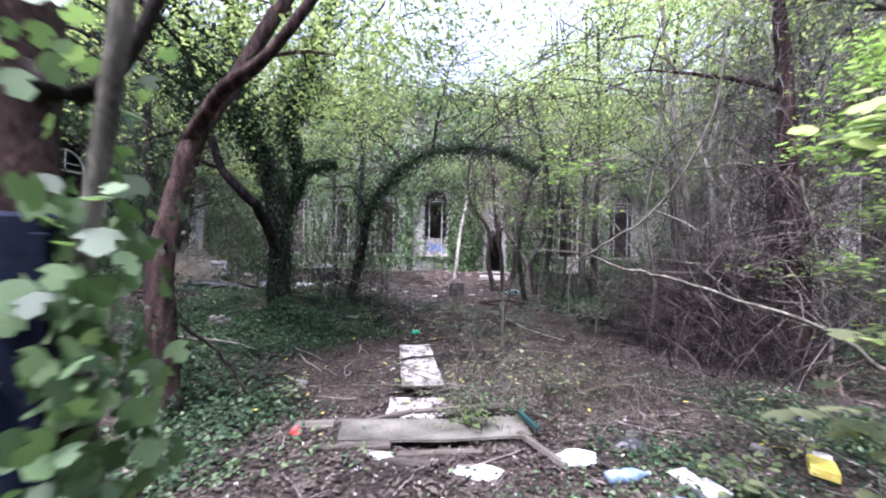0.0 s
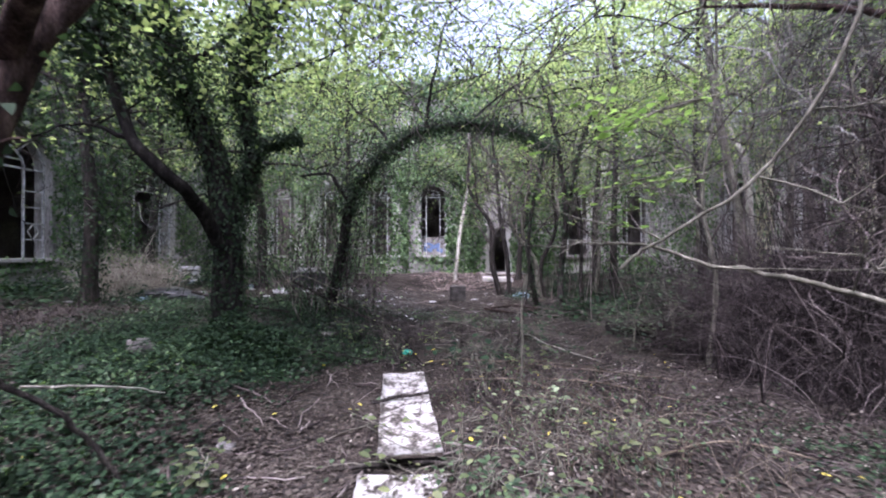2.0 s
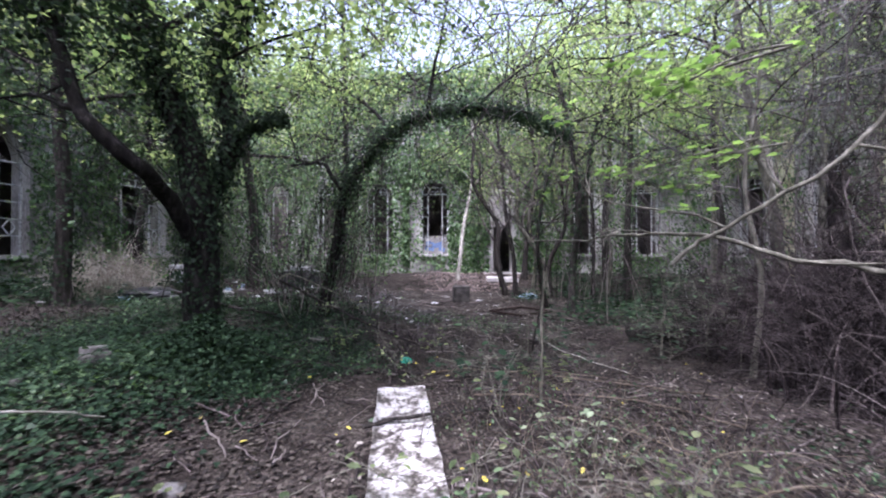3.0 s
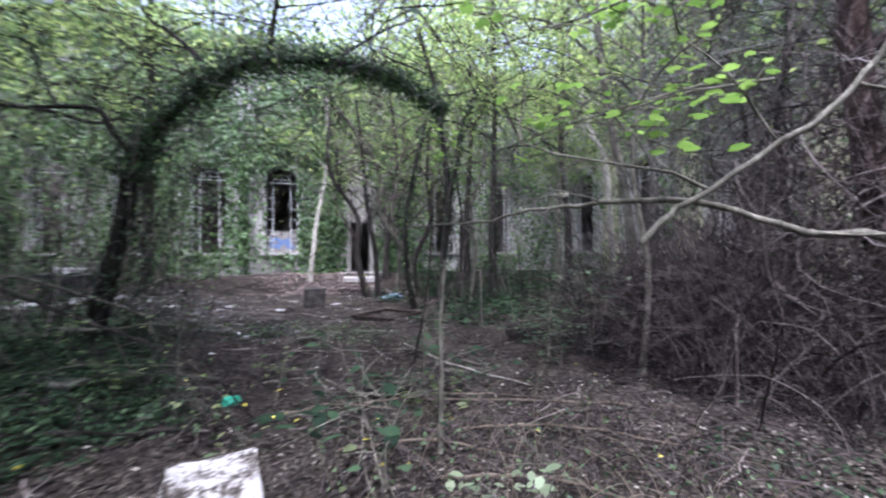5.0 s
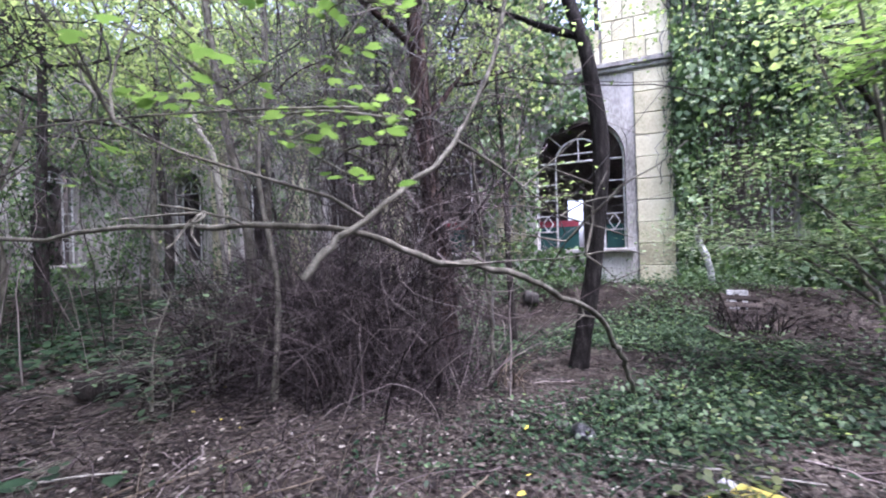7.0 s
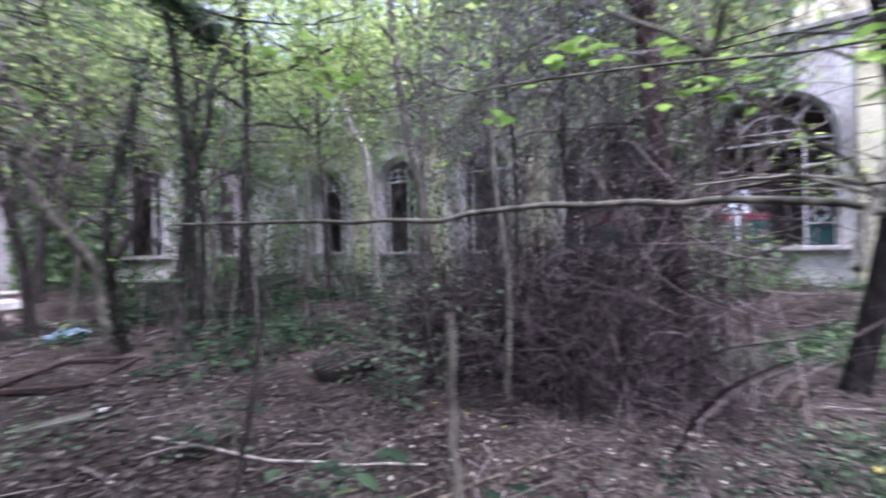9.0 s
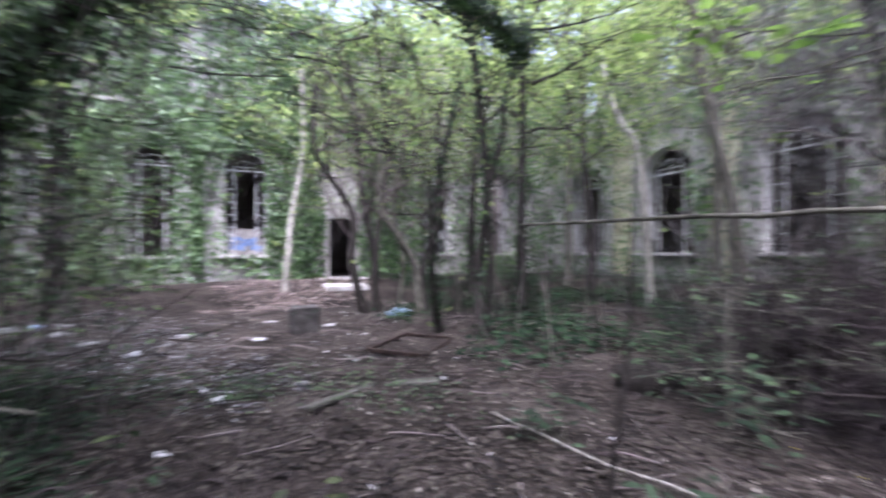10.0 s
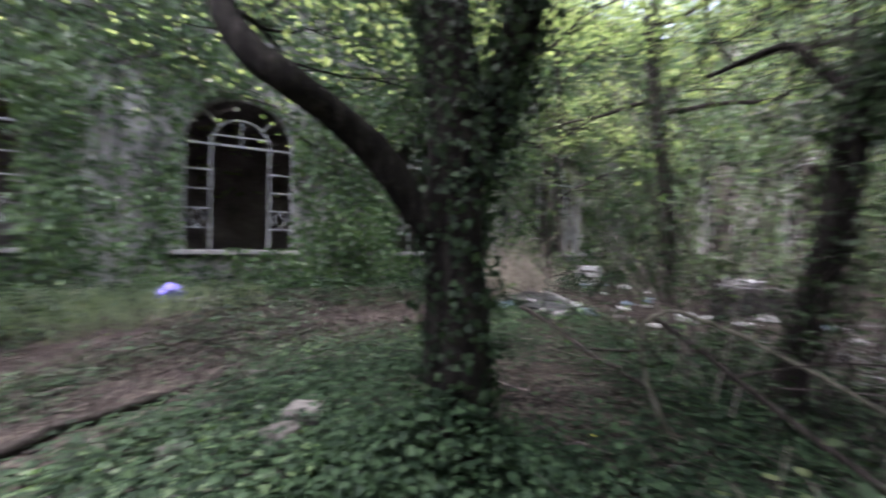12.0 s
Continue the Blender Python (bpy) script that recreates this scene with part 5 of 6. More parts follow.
twig_arcs("dark twigs among ivy-clad limbs", 150, (-6.36, 5.56, 2.6), (-3.38, 10.22, 5.2), 604, BARK_DARK)
twig_arcs("bare twigs over the path", 40, (1.44, 6.47, 2.4), (3.89, 7.84, 4.6), 605, GREYTWIG, length=(.8, 2.0))
twig_arcs("bare twigs arching high over the path", 60, (-1.31, 8.07, 3.6), (2.14, 9.49, 5.6), 606, DEADTWIG, length=(1.2, 3.0), r=.007)
twig_arcs("fine twigs in front of the end wall", 120, (-10.00, 11.65, 2.0), (-2.54, 17.85, 6.5), 607, GREYTWIG, leaf=600)


# dead grey vine stems that hang down the walls
def wall_vines(m, spans, seed, count, cols):
    g = np.random.default_rng(seed)
    b = Bundle()
    for k in range(count):
        u0, u1 = spans[g.integers(len(spans))]
        u, v = g.uniform(u0, u1), g.uniform(3.0, 9.0)
        L, n = g.uniform(1.0, 3.6), 12
        uu = u + np.cumsum(g.normal(0, .05, n))
        vv = np.maximum(v - np.linspace(0, L, n), .7)
        ww = -np.abs(.05 + np.cumsum(g.normal(0.004, .03, n)))
        for c, kind, half in cols:
            if np.any((np.abs(uu - c) < half) & (vv < APEX - half * .45) & (vv > SILL)):
                break
        else:
            P = np.stack([uu, ww, vv, np.ones(n)], -1) @ np.array(m).T
            b.add(*tube(P[:, :3], np.linspace(.012, .004, n) * g.uniform(.4, 1.5), 4))
    tagged(put("wall_vines", b.mesh("wall_vines", GREYTWIG)), "dead grey vine stems hanging down the plaster", "vine", kind="stuff")


wall_vines(M_WEST, ((4, 24),), 611, 700, WEST_WINDOWS)
wall_vines(M_NORTH, ((0, 22),), 612, 420, NORTH_WINDOWS)
wall_vines(M_EAST, ((2, 15.6), (18.2, 22)), 613, 620, EAST_WINDOWS)


# ivy and seedlings crowning the wall tops, with ragged heights
def wall_crest(m, length, seed, count, gap=None):
    g = np.random.default_rng(seed)
    u = g.uniform(0, length, count)
    top = .9 + .7 * np.sin(u * .9 + seed) + .5 * np.sin(u * 2.3 + 1.7 * seed)
    v = TOP - .9 + np.abs(g.normal(0, 1, count)) * (.45 + .55 * np.maximum(top, 0))
    if gap:
        k = (np.abs(u - gap[0]) < gap[1]) & (v > TOP + .7)
        u, v = u[~k], v[~k]
    w = .25 + g.normal(0, .4, len(u))
    w = np.where(v < TOP + .05, np.where(w < .25, np.minimum(w, -.03), np.maximum(w, THICK + .03)), w)
    P = np.stack([u, w, v, np.ones_like(u)], -1) @ np.array(m).T
    tagged(put("crest_ivy", leaf_mesh("crest_ivy", P[:, :3], .17, g, LEAF_CANOPY, shape="ivy", up=.4)), "ragged green ivy crowning the wall top", "ivy", kind="stuff")


wall_crest(M_NORTH, 22, 621, 6000, (11.4, 2.6))
wall_crest(M_WEST, 24.7, 622, 5500)
wall_crest(M_EAST, 16, 623, 5000)

# high leafy crowns beside the end wall, leaving the sky open over the doorway
for i, (x, y, h, n) in enumerate(((5.25, 18.01, 11.5, 2600), (9.18, 18.33, 12.0, 2600))):
    tall_tree(x, y, h, .13, 640 + i, n, low=.55, size=.17, spread=.75, ivy=500, bark=BARK_GREY if i % 2 else BARK_DARK)

# pale crooked trunk before the far east arches, and two bowed leafy trees in the court
tree("pale_crooked_tree", "pale crooked trunk before the arches", 650, [([(8.5, 14.5, gz(8.5, 14.5)), (8.5, 14.62, 2.2), (8.5, 14.9, 4.3), (8.5, 15.4, 5.1), (8.5, 15.8, 6.1), (8.5, 16.1, 7.2), (8.5, 16.4, 8.4)], .1, .06)], BARK_PALE, LEAF_CANOPY, 700, .13, .5, 0,
     [(0, .75, (.5, .3, .6), 1.6, .03, 2), (0, .95, (-.5, .2, .7), 1.6, .03, 2)])
tree("bowed_tree", "thin bowed tree with dark ivy and small leaves", 651, [([(2.62, 12.71, gz(2.62, 12.71)), (2.77, 13.08, 1.2), (2.85, 12.92, 2.4), (2.76, 12.94, 3.6), (2.53, 12.84, 4.9), (2.18, 12.96, 6.2)], .085, .04),
      ([(2.83, 12.92, 2.5), (3.00, 12.73, 3.4), (3.19, 12.81, 4.3), (3.66, 12.82, 5.4)], .05, .02)], BARK_DARK, LEAF_CANOPY, 700, .085, .45, 700,
     [(0, .6, (.5, -.4, .5), 1.5, .025, 2), (0, .85, (-.6, .2, .4), 1.6, .025, 2), (1, .7, (.6, .3, .4), 1.4, .02, 2), (1, 1, (.3, -.4, .6), 1.4, .02, 2)], ivy_all=True)
tree("bowed_tree", "thin bowed tree with dark ivy and small leaves", 652, [([(2.27, 13.55, gz(2.27, 13.55)), (2.06, 13.35, 1.0), (1.96, 13.16, 1.9), (2.09, 13.00, 3.0), (2.35, 12.90, 4.2)], .06, .03)], BARK_DARK, LEAF_CANOPY, 350, .085, .4, 350,
     [(0, .5, (-.6, .3, .5), 1.3, .02, 2), (0, .9, (.4, .3, .6), 1.4, .02, 2)])

# weeds on the litter
for i, (x, y, h, n, sz, mat) in enumerate(((1.13, 8.50, .3, 40, .09, LEAF_IVY), (1.57, 9.61, .3, 45, .09, LEAF_IVY), (1.20, 8.17, .28, 40, .11, LEAF_CANOPY), (2.89, 8.90, .55, 70, .1, LEAF_IVY), (-1.46, 8.99, .3, 40, .1, LEAF_CANOPY), (0.34, 8.17, .22, 30, .07, LEAF_IVY),
                                           (1.70, 8.60, .25, 30, .08, LEAF_IVY), (-0.23, 9.20, .25, 30, .09, LEAF_CANOPY), (2.30, 3.93, .25, 60, .08, LEAF_CANOPY), (0.94, 5.05, .2, 60, .05, LEAF_WEED), (0.52, 4.86, .26, 150, .045, LEAF_BRIGHT), (0.45, 5.3, .3, 110, .05, LEAF_WEED),
                                           (1.57, 5.78, .35, 45, .07, LEAF_CANOPY), (1.11, 6.40, .4, 40, .07, LEAF_PALE), (-1.45, 5.30, .2, 40, .07, LEAF_CANOPY), (3.06, 3.74, .3, 70, .05, LEAF_GROUND), (3.05, 4.57, .3, 60, .07, LEAF_CANOPY))):
    z = gz(x, y)
    spray("path_weed", "broad green leaves on a low weed", [([(x, y, z), (x + .04, y + .03, z + h * .5), (x + .12 * math.cos(i), y + .12 * math.sin(i), z + h)], .006), ([(x, y, z), (x - .08, y + .06, z + h * .4), (x - .2, y + .1, z + h * .7)], .005)], n, sz, mat, 700 + i, "oval", h * .22, reach=h)
stick("stick", "long thin pale stick lying on litter", [(1.30, 10.16, gz(1.30, 10.16) + .04), (1.64, 9.10, gz(1.64, 9.10) + .05), (2.13, 8.30, gz(2.13, 8.30) + .06)], .012, .007, BARK_PALE, n=14, seed=731)
for k, (x0, y0, x1, y1) in enumerate(((0.31, 7.67, 1.51, 7.13), (0.57, 8.50, 2.09, 8.14), (0.84, 7.14, 1.94, 6.36), (-0.27, 8.33, 0.80, 8.23), (1.23, 7.72, 2.58, 7.02), (1.74, 5.91, 2.98, 6.00))):
    stick("stick", "long dry stem lying on litter", [(x0, y0, gz(x0, y0) + .03), ((x0 + x1) / 2, (y0 + y1) / 2 + .1, gz((x0 + x1) / 2, (y0 + y1) / 2) + .08), (x1, y1, gz(x1, y1) + .03)], .011, .006, DRYSTEM, n=14, seed=740 + k)
cover("litter_fragments", "pale scraps of paper and plastic trodden into the earth", "litter", 900, -5.0, 1.8, 11.4, 16.6, 750, .085, FRAGMENTS, lambda x, y, w: w > .55, lift=.015, shape="blade", up=.8)
cover("litter_fragments", "pale scraps of paper and plastic trodden into the earth", "litter", 160, -2.2, 3.2, 2.8, 4.6, 751, .06, FRAGMENTS, lambda x, y, w: w > .3, lift=.015, shape="blade", up=.8)
strands("dry_roots", "dry pale roots under the brown tree", "roots", scatter(14, 4.71, 6.18, .15, .12), g.uniform(.35, .7, 14), 760, DRYSTEM, r=.012, arch=.9, fall=.8)

# high crowns that roof the middle of the court
tall_tree(5.76, 10.81, 9.8, .11, 662, 3000, low=.66, lean=(-1.0, .2), spread=.8, size=.14, bark=BARK_GREY)
strands("wall_grass", "low green grass bank below the arched window", "grass", scatter(1800, -8.9, 5.5, .5, 1.1), g.uniform(.25, .6, 1800), 771, LEAF_PALE, r=.006, arch=.7, fall=.6)
cover("dead_bracken_leaves", "withered reddish bracken below the west wall", "bracken", 15000, -9.4, -5.0, 4.6, 10.4, 781, .048, LITTER, lambda x, y, w: w > .1, lift=.1, shape="blade", up=.35)
cover("ground_ivy", "dark green ivy creeping through bracken", "ivy", 16000, -9.2, -5.6, 3.4, 10.2, 782, .07, LEAF_GROUND, lambda x, y, w: w > .5, lift=.08)
cover("ground_ivy", "lush green ivy round an old trunk", "ivy", 15000, -5.4, -1.4, 6.2, 10.6, 783, .042, LEAF_GROUND, lambda x, y, w: w > .3, lift=.1)
g = np.random.default_rng(784)
a, d, h = g.uniform(0, 6.28, 5200), np.sqrt(g.uniform(0, 1, 5200)), g.uniform(0, 1, 5200)**.5
x, y = -2.6 + .8 * d * np.cos(a), 7.9 + .75 * d * np.sin(a)
z = ground_z(x, y) + .02 + (.42 + .08 * np.sin(x * 7 + y * 5)) * (1 - d**2) * h
tagged(put("ivy_mound", leaf_mesh("ivy_mound", np.stack([x, y, z], -1), .045, g, LEAF_GROUND, shape="ivy", up=.6, droop=.2)), "mound of dark green ivy heaped round an old trunk", "ivy", kind="stuff")
cover("ground_ivy", "dark ivy seedlings scattered over dead leaves", "ivy", 15000, 1.3, 5.4, 3.6, 7.0, 785, .036, LEAF_GROUND, lambda x, y, w: w > .45, lift=.03)
cover("weeds", "pale green weeds growing before the east wall", "weeds", 16000, 3.4, 11.0, .2, 5.6, 786, .055, LEAF_WEED, lambda x, y, w: w > .55, lift=.13, shape="oval", up=.6)
cover("weeds", "bright green weed clumps on trodden litter", "weeds", 2600, 3.2, 8.6, 1.8, 6.2, 787, .06, LEAF_CANOPY, lambda x, y, w: w > .82, lift=.1, shape="oval", up=.6)
cover("wall_foot_weeds", "pale green weeds and seedlings along the wall foot", "weeds", 7000, 9.2, 11.15, .6, 9.0, 788, .06, LEAF_WEED, lambda x, y, w: w > .3, lift=.3, shape="oval", up=.55)
p = scatter(90, -4.34, 18.97, .9, .35)
strands("hanging_ivy", "curtain of ivy hanging before the end wall", "vine", p, g.uniform(3.0, 5.5, 90), 791, DEADTWIG, r=.007, arch=.1, fall=.05, n=12, leaf=LEAF_IVY_LIT, leaf_count=3600, leaf_size=.1)
p = scatter(80, -8.01, 19.24, 1.2, .4)
strands("hanging_ivy", "curtain of ivy hanging before the end wall", "vine", p, g.uniform(3.0, 5.5, 80), 792, DEADTWIG, r=.007, arch=.1, fall=.05, n=12, leaf=LEAF_IVY_LIT, leaf_count=3000, leaf_size=.1)
p = scatter(45, -2.15, 10.6, .45, .4)
strands("hanging_ivy", "dark thin ivy stems hanging round an arching tree", "vine", p, g.uniform(1.6, 3.6, 45), 793, BRAMBLE, r=.005, arch=.2, fall=.1, n=12, wob=3.0, leaf=LEAF_IVY, leaf_count=1500, leaf_size=.045)
for i, (x, y, z0) in enumerate(((-7.30, 15.27, 3.4), (-5.09, 16.07, 4.2), (-9.63, 16.15, 4.6), (-5.83, 12.82, 4.8), (-7.88, 17.14, 3.8), (-2.92, 13.94, 4.8), (-6.31, 11.21, 4.6), (-4.56, 12.38, 5.0), (-8.95, 12.05, 5.0), (-3.78, 11.12, 4.8))):
    spray("hanging_spray", "sunlit pale green leaves on thin hanging twigs", [([(x, y, z0 + 2.2), (x + .3, y - .2, z0 + 1.4), (x + .6, y - .3, z0 + .6), (x + .8, y - .5, z0)], .014), ([(x, y, z0 + 2.2), (x - .5, y - .1, z0 + 1.5), (x - .9, y - .3, z0 + .7)], .012)], 560, .085, LEAF_CANOPY, 800 + i, "oval", .22, reach=1.3)
cover("trodden_litter", "grey ash and small scraps trodden into the earth", "litter", 7000, -4.6, .4, 11.0, 15.6, 752, .06, ASHLITTER, lambda x, y, w: w > .38, lift=.015, shape="blade", up=.85)
cover("weeds", "mixed low green weeds among litter", "weeds", 12000, 3.4, 9.2, 2.8, 8.2, 753, .05, LEAF_WEED, lambda x, y, w: w > .5, lift=.06, shape="oval", up=.6)
cover("weeds", "mixed low green weeds among litter", "weeds", 3000, 2.2, 4.4, 3.0, 6.0, 754, .042, LEAF_WEED, lambda x, y, w: w > .78, lift=.05, shape="oval", up=.6)
cover("weeds", "sparse green weeds among rotting leaves", "weeds", 5000, -1.0, 3.2, 8.0, 13.0, 755, .05, LEAF_WEED, lambda x, y, w: w > .88, lift=.05, shape="oval", up=.6)
stick("bent_sapling", "pale bent stem rising beside a brown tree", [(4.75, 6.4, .05), (4.86, 6.4, .22), (4.92, 6.4, .6), (4.82, 6.42, 1.1), (4.76, 6.45, 1.9), (4.6, 6.5, 2.7)], .028, .016, BARK_GREY, "stem", n=26, seed=761)
stick("leaning_sapling", "grey sapling leaning beside a dark trunk", [(6.1, 2.05, gz(6.1, 2.05)), (6.2, 2.2, .6), (6.32, 2.35, 1.1), (6.5, 2.6, 1.9)], .032, .024, BARK_GREY, "stem", n=14, seed=762)
strands("root_tangle", "dark tangle of torn roots on a soil heap", "roots", scatter(90, 7.85, 3.0, .28, .24, .2), g.uniform(.25, .55, 90), 763, BRAMBLE, r=.01, arch=1.0, fall=.5)


# thick clumps of ivy on the piers of the end wall
def ivy_clump(x0, x1, z0, z1, count, seed, depth=.3, size=.12):
    g = np.random.default_rng(seed)
    x, z = g.uniform(x0, x1, count), g.uniform(z0, z1, count)
    edge = np.minimum(x - x0, x1 - x) / (x1 - x0) * 2 + .35 * np.sin(z * 2.2 + seed)
    k = g.uniform(0, 1, count) < .35 + edge
    x, z = x[k], z[k]
    y = NORTH - .04 - np.abs(g.normal(0, depth * .6, len(x)))
    out = np.tile([[0.0, -1.0, 0.2]], (len(x), 1))
    tagged(put("wall_ivy", leaf_mesh("wall_ivy", np.stack([x, y, z], -1), size, g, LEAF_IVY_LIT, shape="ivy", up=.5, out=out, droop=.8)), "lush green ivy clump on the end wall", "ivy", kind="stuff")


ivy_clump(-.1, 1.35, .7, 7.5, 3200, 901)
ivy_clump(-2.65, -2.3, 1.0, 5.4, 1300, 902)
ivy_clump(-2.4, 0, 5.0, 6.4, 1300, 903)
ivy_clump(2.5, 4.4, .8, 6.5, 2600, 904)
ivy_clump(-5.6, -4.8, .8, 5.5, 2600, 905)
twig_arcs("dark bare branches crossing high over the court", 90, (-2.23, 6.87, 4.4), (3.55, 11.74, 7.6), 608, BARK_DARK, length=(1.6, 4.0), r=.009, sag=.3)
twig_arcs("dark bare branches before the end wall", 80, (-3.07, 12.48, 4.5), (3.70, 16.24, 9.0), 609, BARK_DARK, length=(1.6, 4.0), r=.011, sag=.3)
twig_arcs("crooked grey twigs hung over the thicket", 90, (4.36, 6.53, 3.0), (7.53, 8.89, 6.0), 610, DEADTWIG, length=(1.2, 3.0), r=.007, sag=.8)
cover("weeds", "mixed low green weeds among ivy", "weeds", 26000, -7.0, -.3, 3.6, 12.6, 756, .045, LEAF_WEED, lambda x, y, w: w > .62, lift=.06, shape="ivy", up=.55)
cover("bleached_leaves", "bleached dead leaves scattered over dark litter", "leaves", 6500, -3.5, 7.5, 5.0, 17.0, 757, .042, PALELEAF, lambda x, y, w: w > .25, lift=.014, shape="oval", up=.7)
cover("bleached_leaves", "bleached dead leaves scattered over dark litter", "leaves", 3200, -3.5, 5.5, 1.6, 6.2, 758, .032, PALELEAF, lambda x, y, w: w > .2, lift=.014, shape="oval", up=.7)


# ---- clutter on the ground ----
R = random.Random(7)


def lay(x, y, lift=0.0, rx=0, ry=0, rz=0):
    return pose(x, y, gz(x, y) + lift, rx, ry, rz)


def flat_board(name, label, x, y, w, l, rz, mat, lift=.02, thick=.018, warp=.03, tilt=(0, 0), category="board"):
    """A thin sheet, warped and with worn edges."""
    t = thing(name, label, category, lay(x, y, lift, tilt[0], tilt[1], rz))
    g = np.random.default_rng(int(abs(x * 97 + y * 31)))
    nx, ny = 7, 13
    X, Y = np.meshgrid(np.linspace(-w / 2, w / 2, nx), np.linspace(-l / 2, l / 2, ny))
    X = X + g.normal(0, .004, X.shape)
    Y = Y + g.normal(0, .004, Y.shape)
    Z = warp * ((X / w * 2)**2 * .4 + (Y / l * 2)**2 * .6) + g.normal(0, .003, X.shape)
    top = np.stack([X, Y, Z + thick], -1).reshape(-1, 3)
    low = np.stack([X, Y, Z], -1).reshape(-1, 3)
    i = np.arange(nx * ny).reshape(ny, nx)
    q = np.stack([i[:-1, :-1], i[:-1, 1:], i[1:, 1:], i[1:, :-1]], -1).reshape(-1, 4)
    ring_ = np.concatenate([i[0, :], i[1:, -1], i[-1, -2::-1], i[-2:0:-1, 0]])
    r2 = np.roll(ring_, -1)
    side = np.stack([ring_ + nx * ny, ring_, r2, r2 + nx * ny], -1)[:, ::-1]
    put("sheet", mesh_from("sheet", np.concatenate([low, top]), [np.concatenate([q[:, ::-1], q + nx * ny]), side], mat), t)
    if name == "laminate_panel":
        # dark strip at each end stands in for the shadow line below
        for e in (-1, 1):
            part("edge_strip", box((w * .98, .01, thick + .006), (0, e * (l / 2 + .008), warp * .6), bevel=.002, cuts=2, rough=.002, rng=R), ROTWOOD, t, "dark strip for the shadow line under the panel's end")
    return t


flat_board("laminate_panel", "dirty white laminate panel lying on the path", -.28, 6.71, .49, 2.0, 9.9, PANEL_WHITE, lift=.05, warp=.02)
flat_board("laminate_panel", "dirty white laminate panel littered with dead leaves", -.13, 5.3, .62, .72, 4, PANEL_WHITE, lift=.02, warp=.02)
flat_board("plywood_sheet", "warped grey-brown plywood sheet lying across the path", .1, 4.74, 1.68, .36, 8, PLYWOOD, lift=.07, warp=.05, tilt=(4, 0))
flat_board("plywood_sheet", "dark damp board under a plywood sheet", -.65, 4.86, .8, .26, 8, OLDWOOD, lift=.02)


def plank(x, y, l, w, rz, lift=.0, mat=OLDWOOD, label="rotten grey timber offcut on the ground", thick=.035, tilt=0):
    t = thing("plank", label, "plank", lay(x, y, lift, 0, tilt, rz))
    part("timber", box((l, w, thick), bevel=.006, rough=.004, rng=R), mat, t)
    return t


for x, y, l, w, rz, lift, tilt in ((.2, 4.48, 1.25, .08, 9, .0, 0), (-.55, 4.42, .6, .1, 14, .0, 0), (-1.02, 4.78, .36, .15, 12, .0, 0), (-.35, 4.98, .5, .05, 34, .1, 0), (.3, 5.16, .9, .06, 16, .09, 0),
                                (.98, 4.5, .6, .05, -62, .02, 0), (-.1, 4.28, .4, .09, -6, .0, 0), (.21, 11.1, .75, .09, 30, .02, 0), (-1.95, 9.05, .5, .18, -25, .02, 0), (1.0, 11.2, .45, .13, -10, .01, 0)):
    plank(x, y, l, w, rz, lift, tilt=tilt, **(dict(mat=PLYWOOD, label="broken pale board strip lying on leaves") if y > 9 else {}))
plank(.93, 4.84, .36, .035, -70, .1, PAINT_TEAL, "narrow dark green painted strip across plywood", tilt=3)

# concrete block with a bent wire and the rusted frame beside it
blk = thing("concrete_block", "grey hollow concrete block standing on the ground", "block", lay(.12, 14.3, 0, 0, 0, 6))
part("body", box((.44, .36, .45), bevel=.02, rough=.006, rng=R), BLOCKGREY, blk)
frm = thing("steel_frame", "rusted square steel frame lying on dead leaves", "frame", lay(1.52, 12.78, .02, 2, 2, 50))
for s in (-1, 1):
    part("side_rail", box((1.3, .05, .05), (0, s * .4, 0), bevel=.006), RUST, frm)
    part("end_rail", box((.06, .738, .05), (s * .645, 0, 0), bevel=.006), RUST, frm)


def boulder(name, label, x, y, size, mat, rz=0, category="stone", lift=-.03):
    t = thing(name, label, category, lay(x, y, lift, R.uniform(-8, 8), R.uniform(-8, 8), rz))
    b = box(size, cuts=3)
    for v in b.verts:
        n = noise.noise_vector(v.co * 5 + Vector((x, y, 0)))
        d = Vector((v.co.x / size[0], v.co.y / size[1], (v.co.z - size[2] / 2) / size[2])).length
        v.co += n * .06 * min(size) / .3 - Vector((v.co.x, v.co.y, v.co.z - size[2] / 2)) * max(0, d - .55) * .5
    for f in b.faces:
        f.smooth = True
    part("rock", b, mat, t)


boulder("rubble_block", "pale brown broken masonry block among ivy", -3.42, 7.28, (.24, .18, .15), STONE, 20, "rubble")
boulder("rubble_block", "pale broken stone among ivy", -3.62, 7.42, (.22, .18, .2), STONE, 60, "rubble")
for x, y, s in ((-4.05, 6.90, .14), (-3.68, 6.73, .18), (-3.2, 6.8, .14), (-4.29, 6.84, .16), (3.1, 10.3, .22), (3.25, 10.1, .15), (2.88, 4.72, .14), (1.90, 4.92, .12), (3.86, 5.56, .12), (-1.59, 5.88, .13), (-4.91, 7.26, .16)):
    boulder("stone", "pale weathered stone half sunk in leaves", x, y, (s, s * .8, s * .55), STONE, R.uniform(0, 180))
boulder("mossy_mound", "dark mossy stump beside the thicket", 3.27, 10.29, (.7, .45, .24), BARK_DARK, 10, "stump")

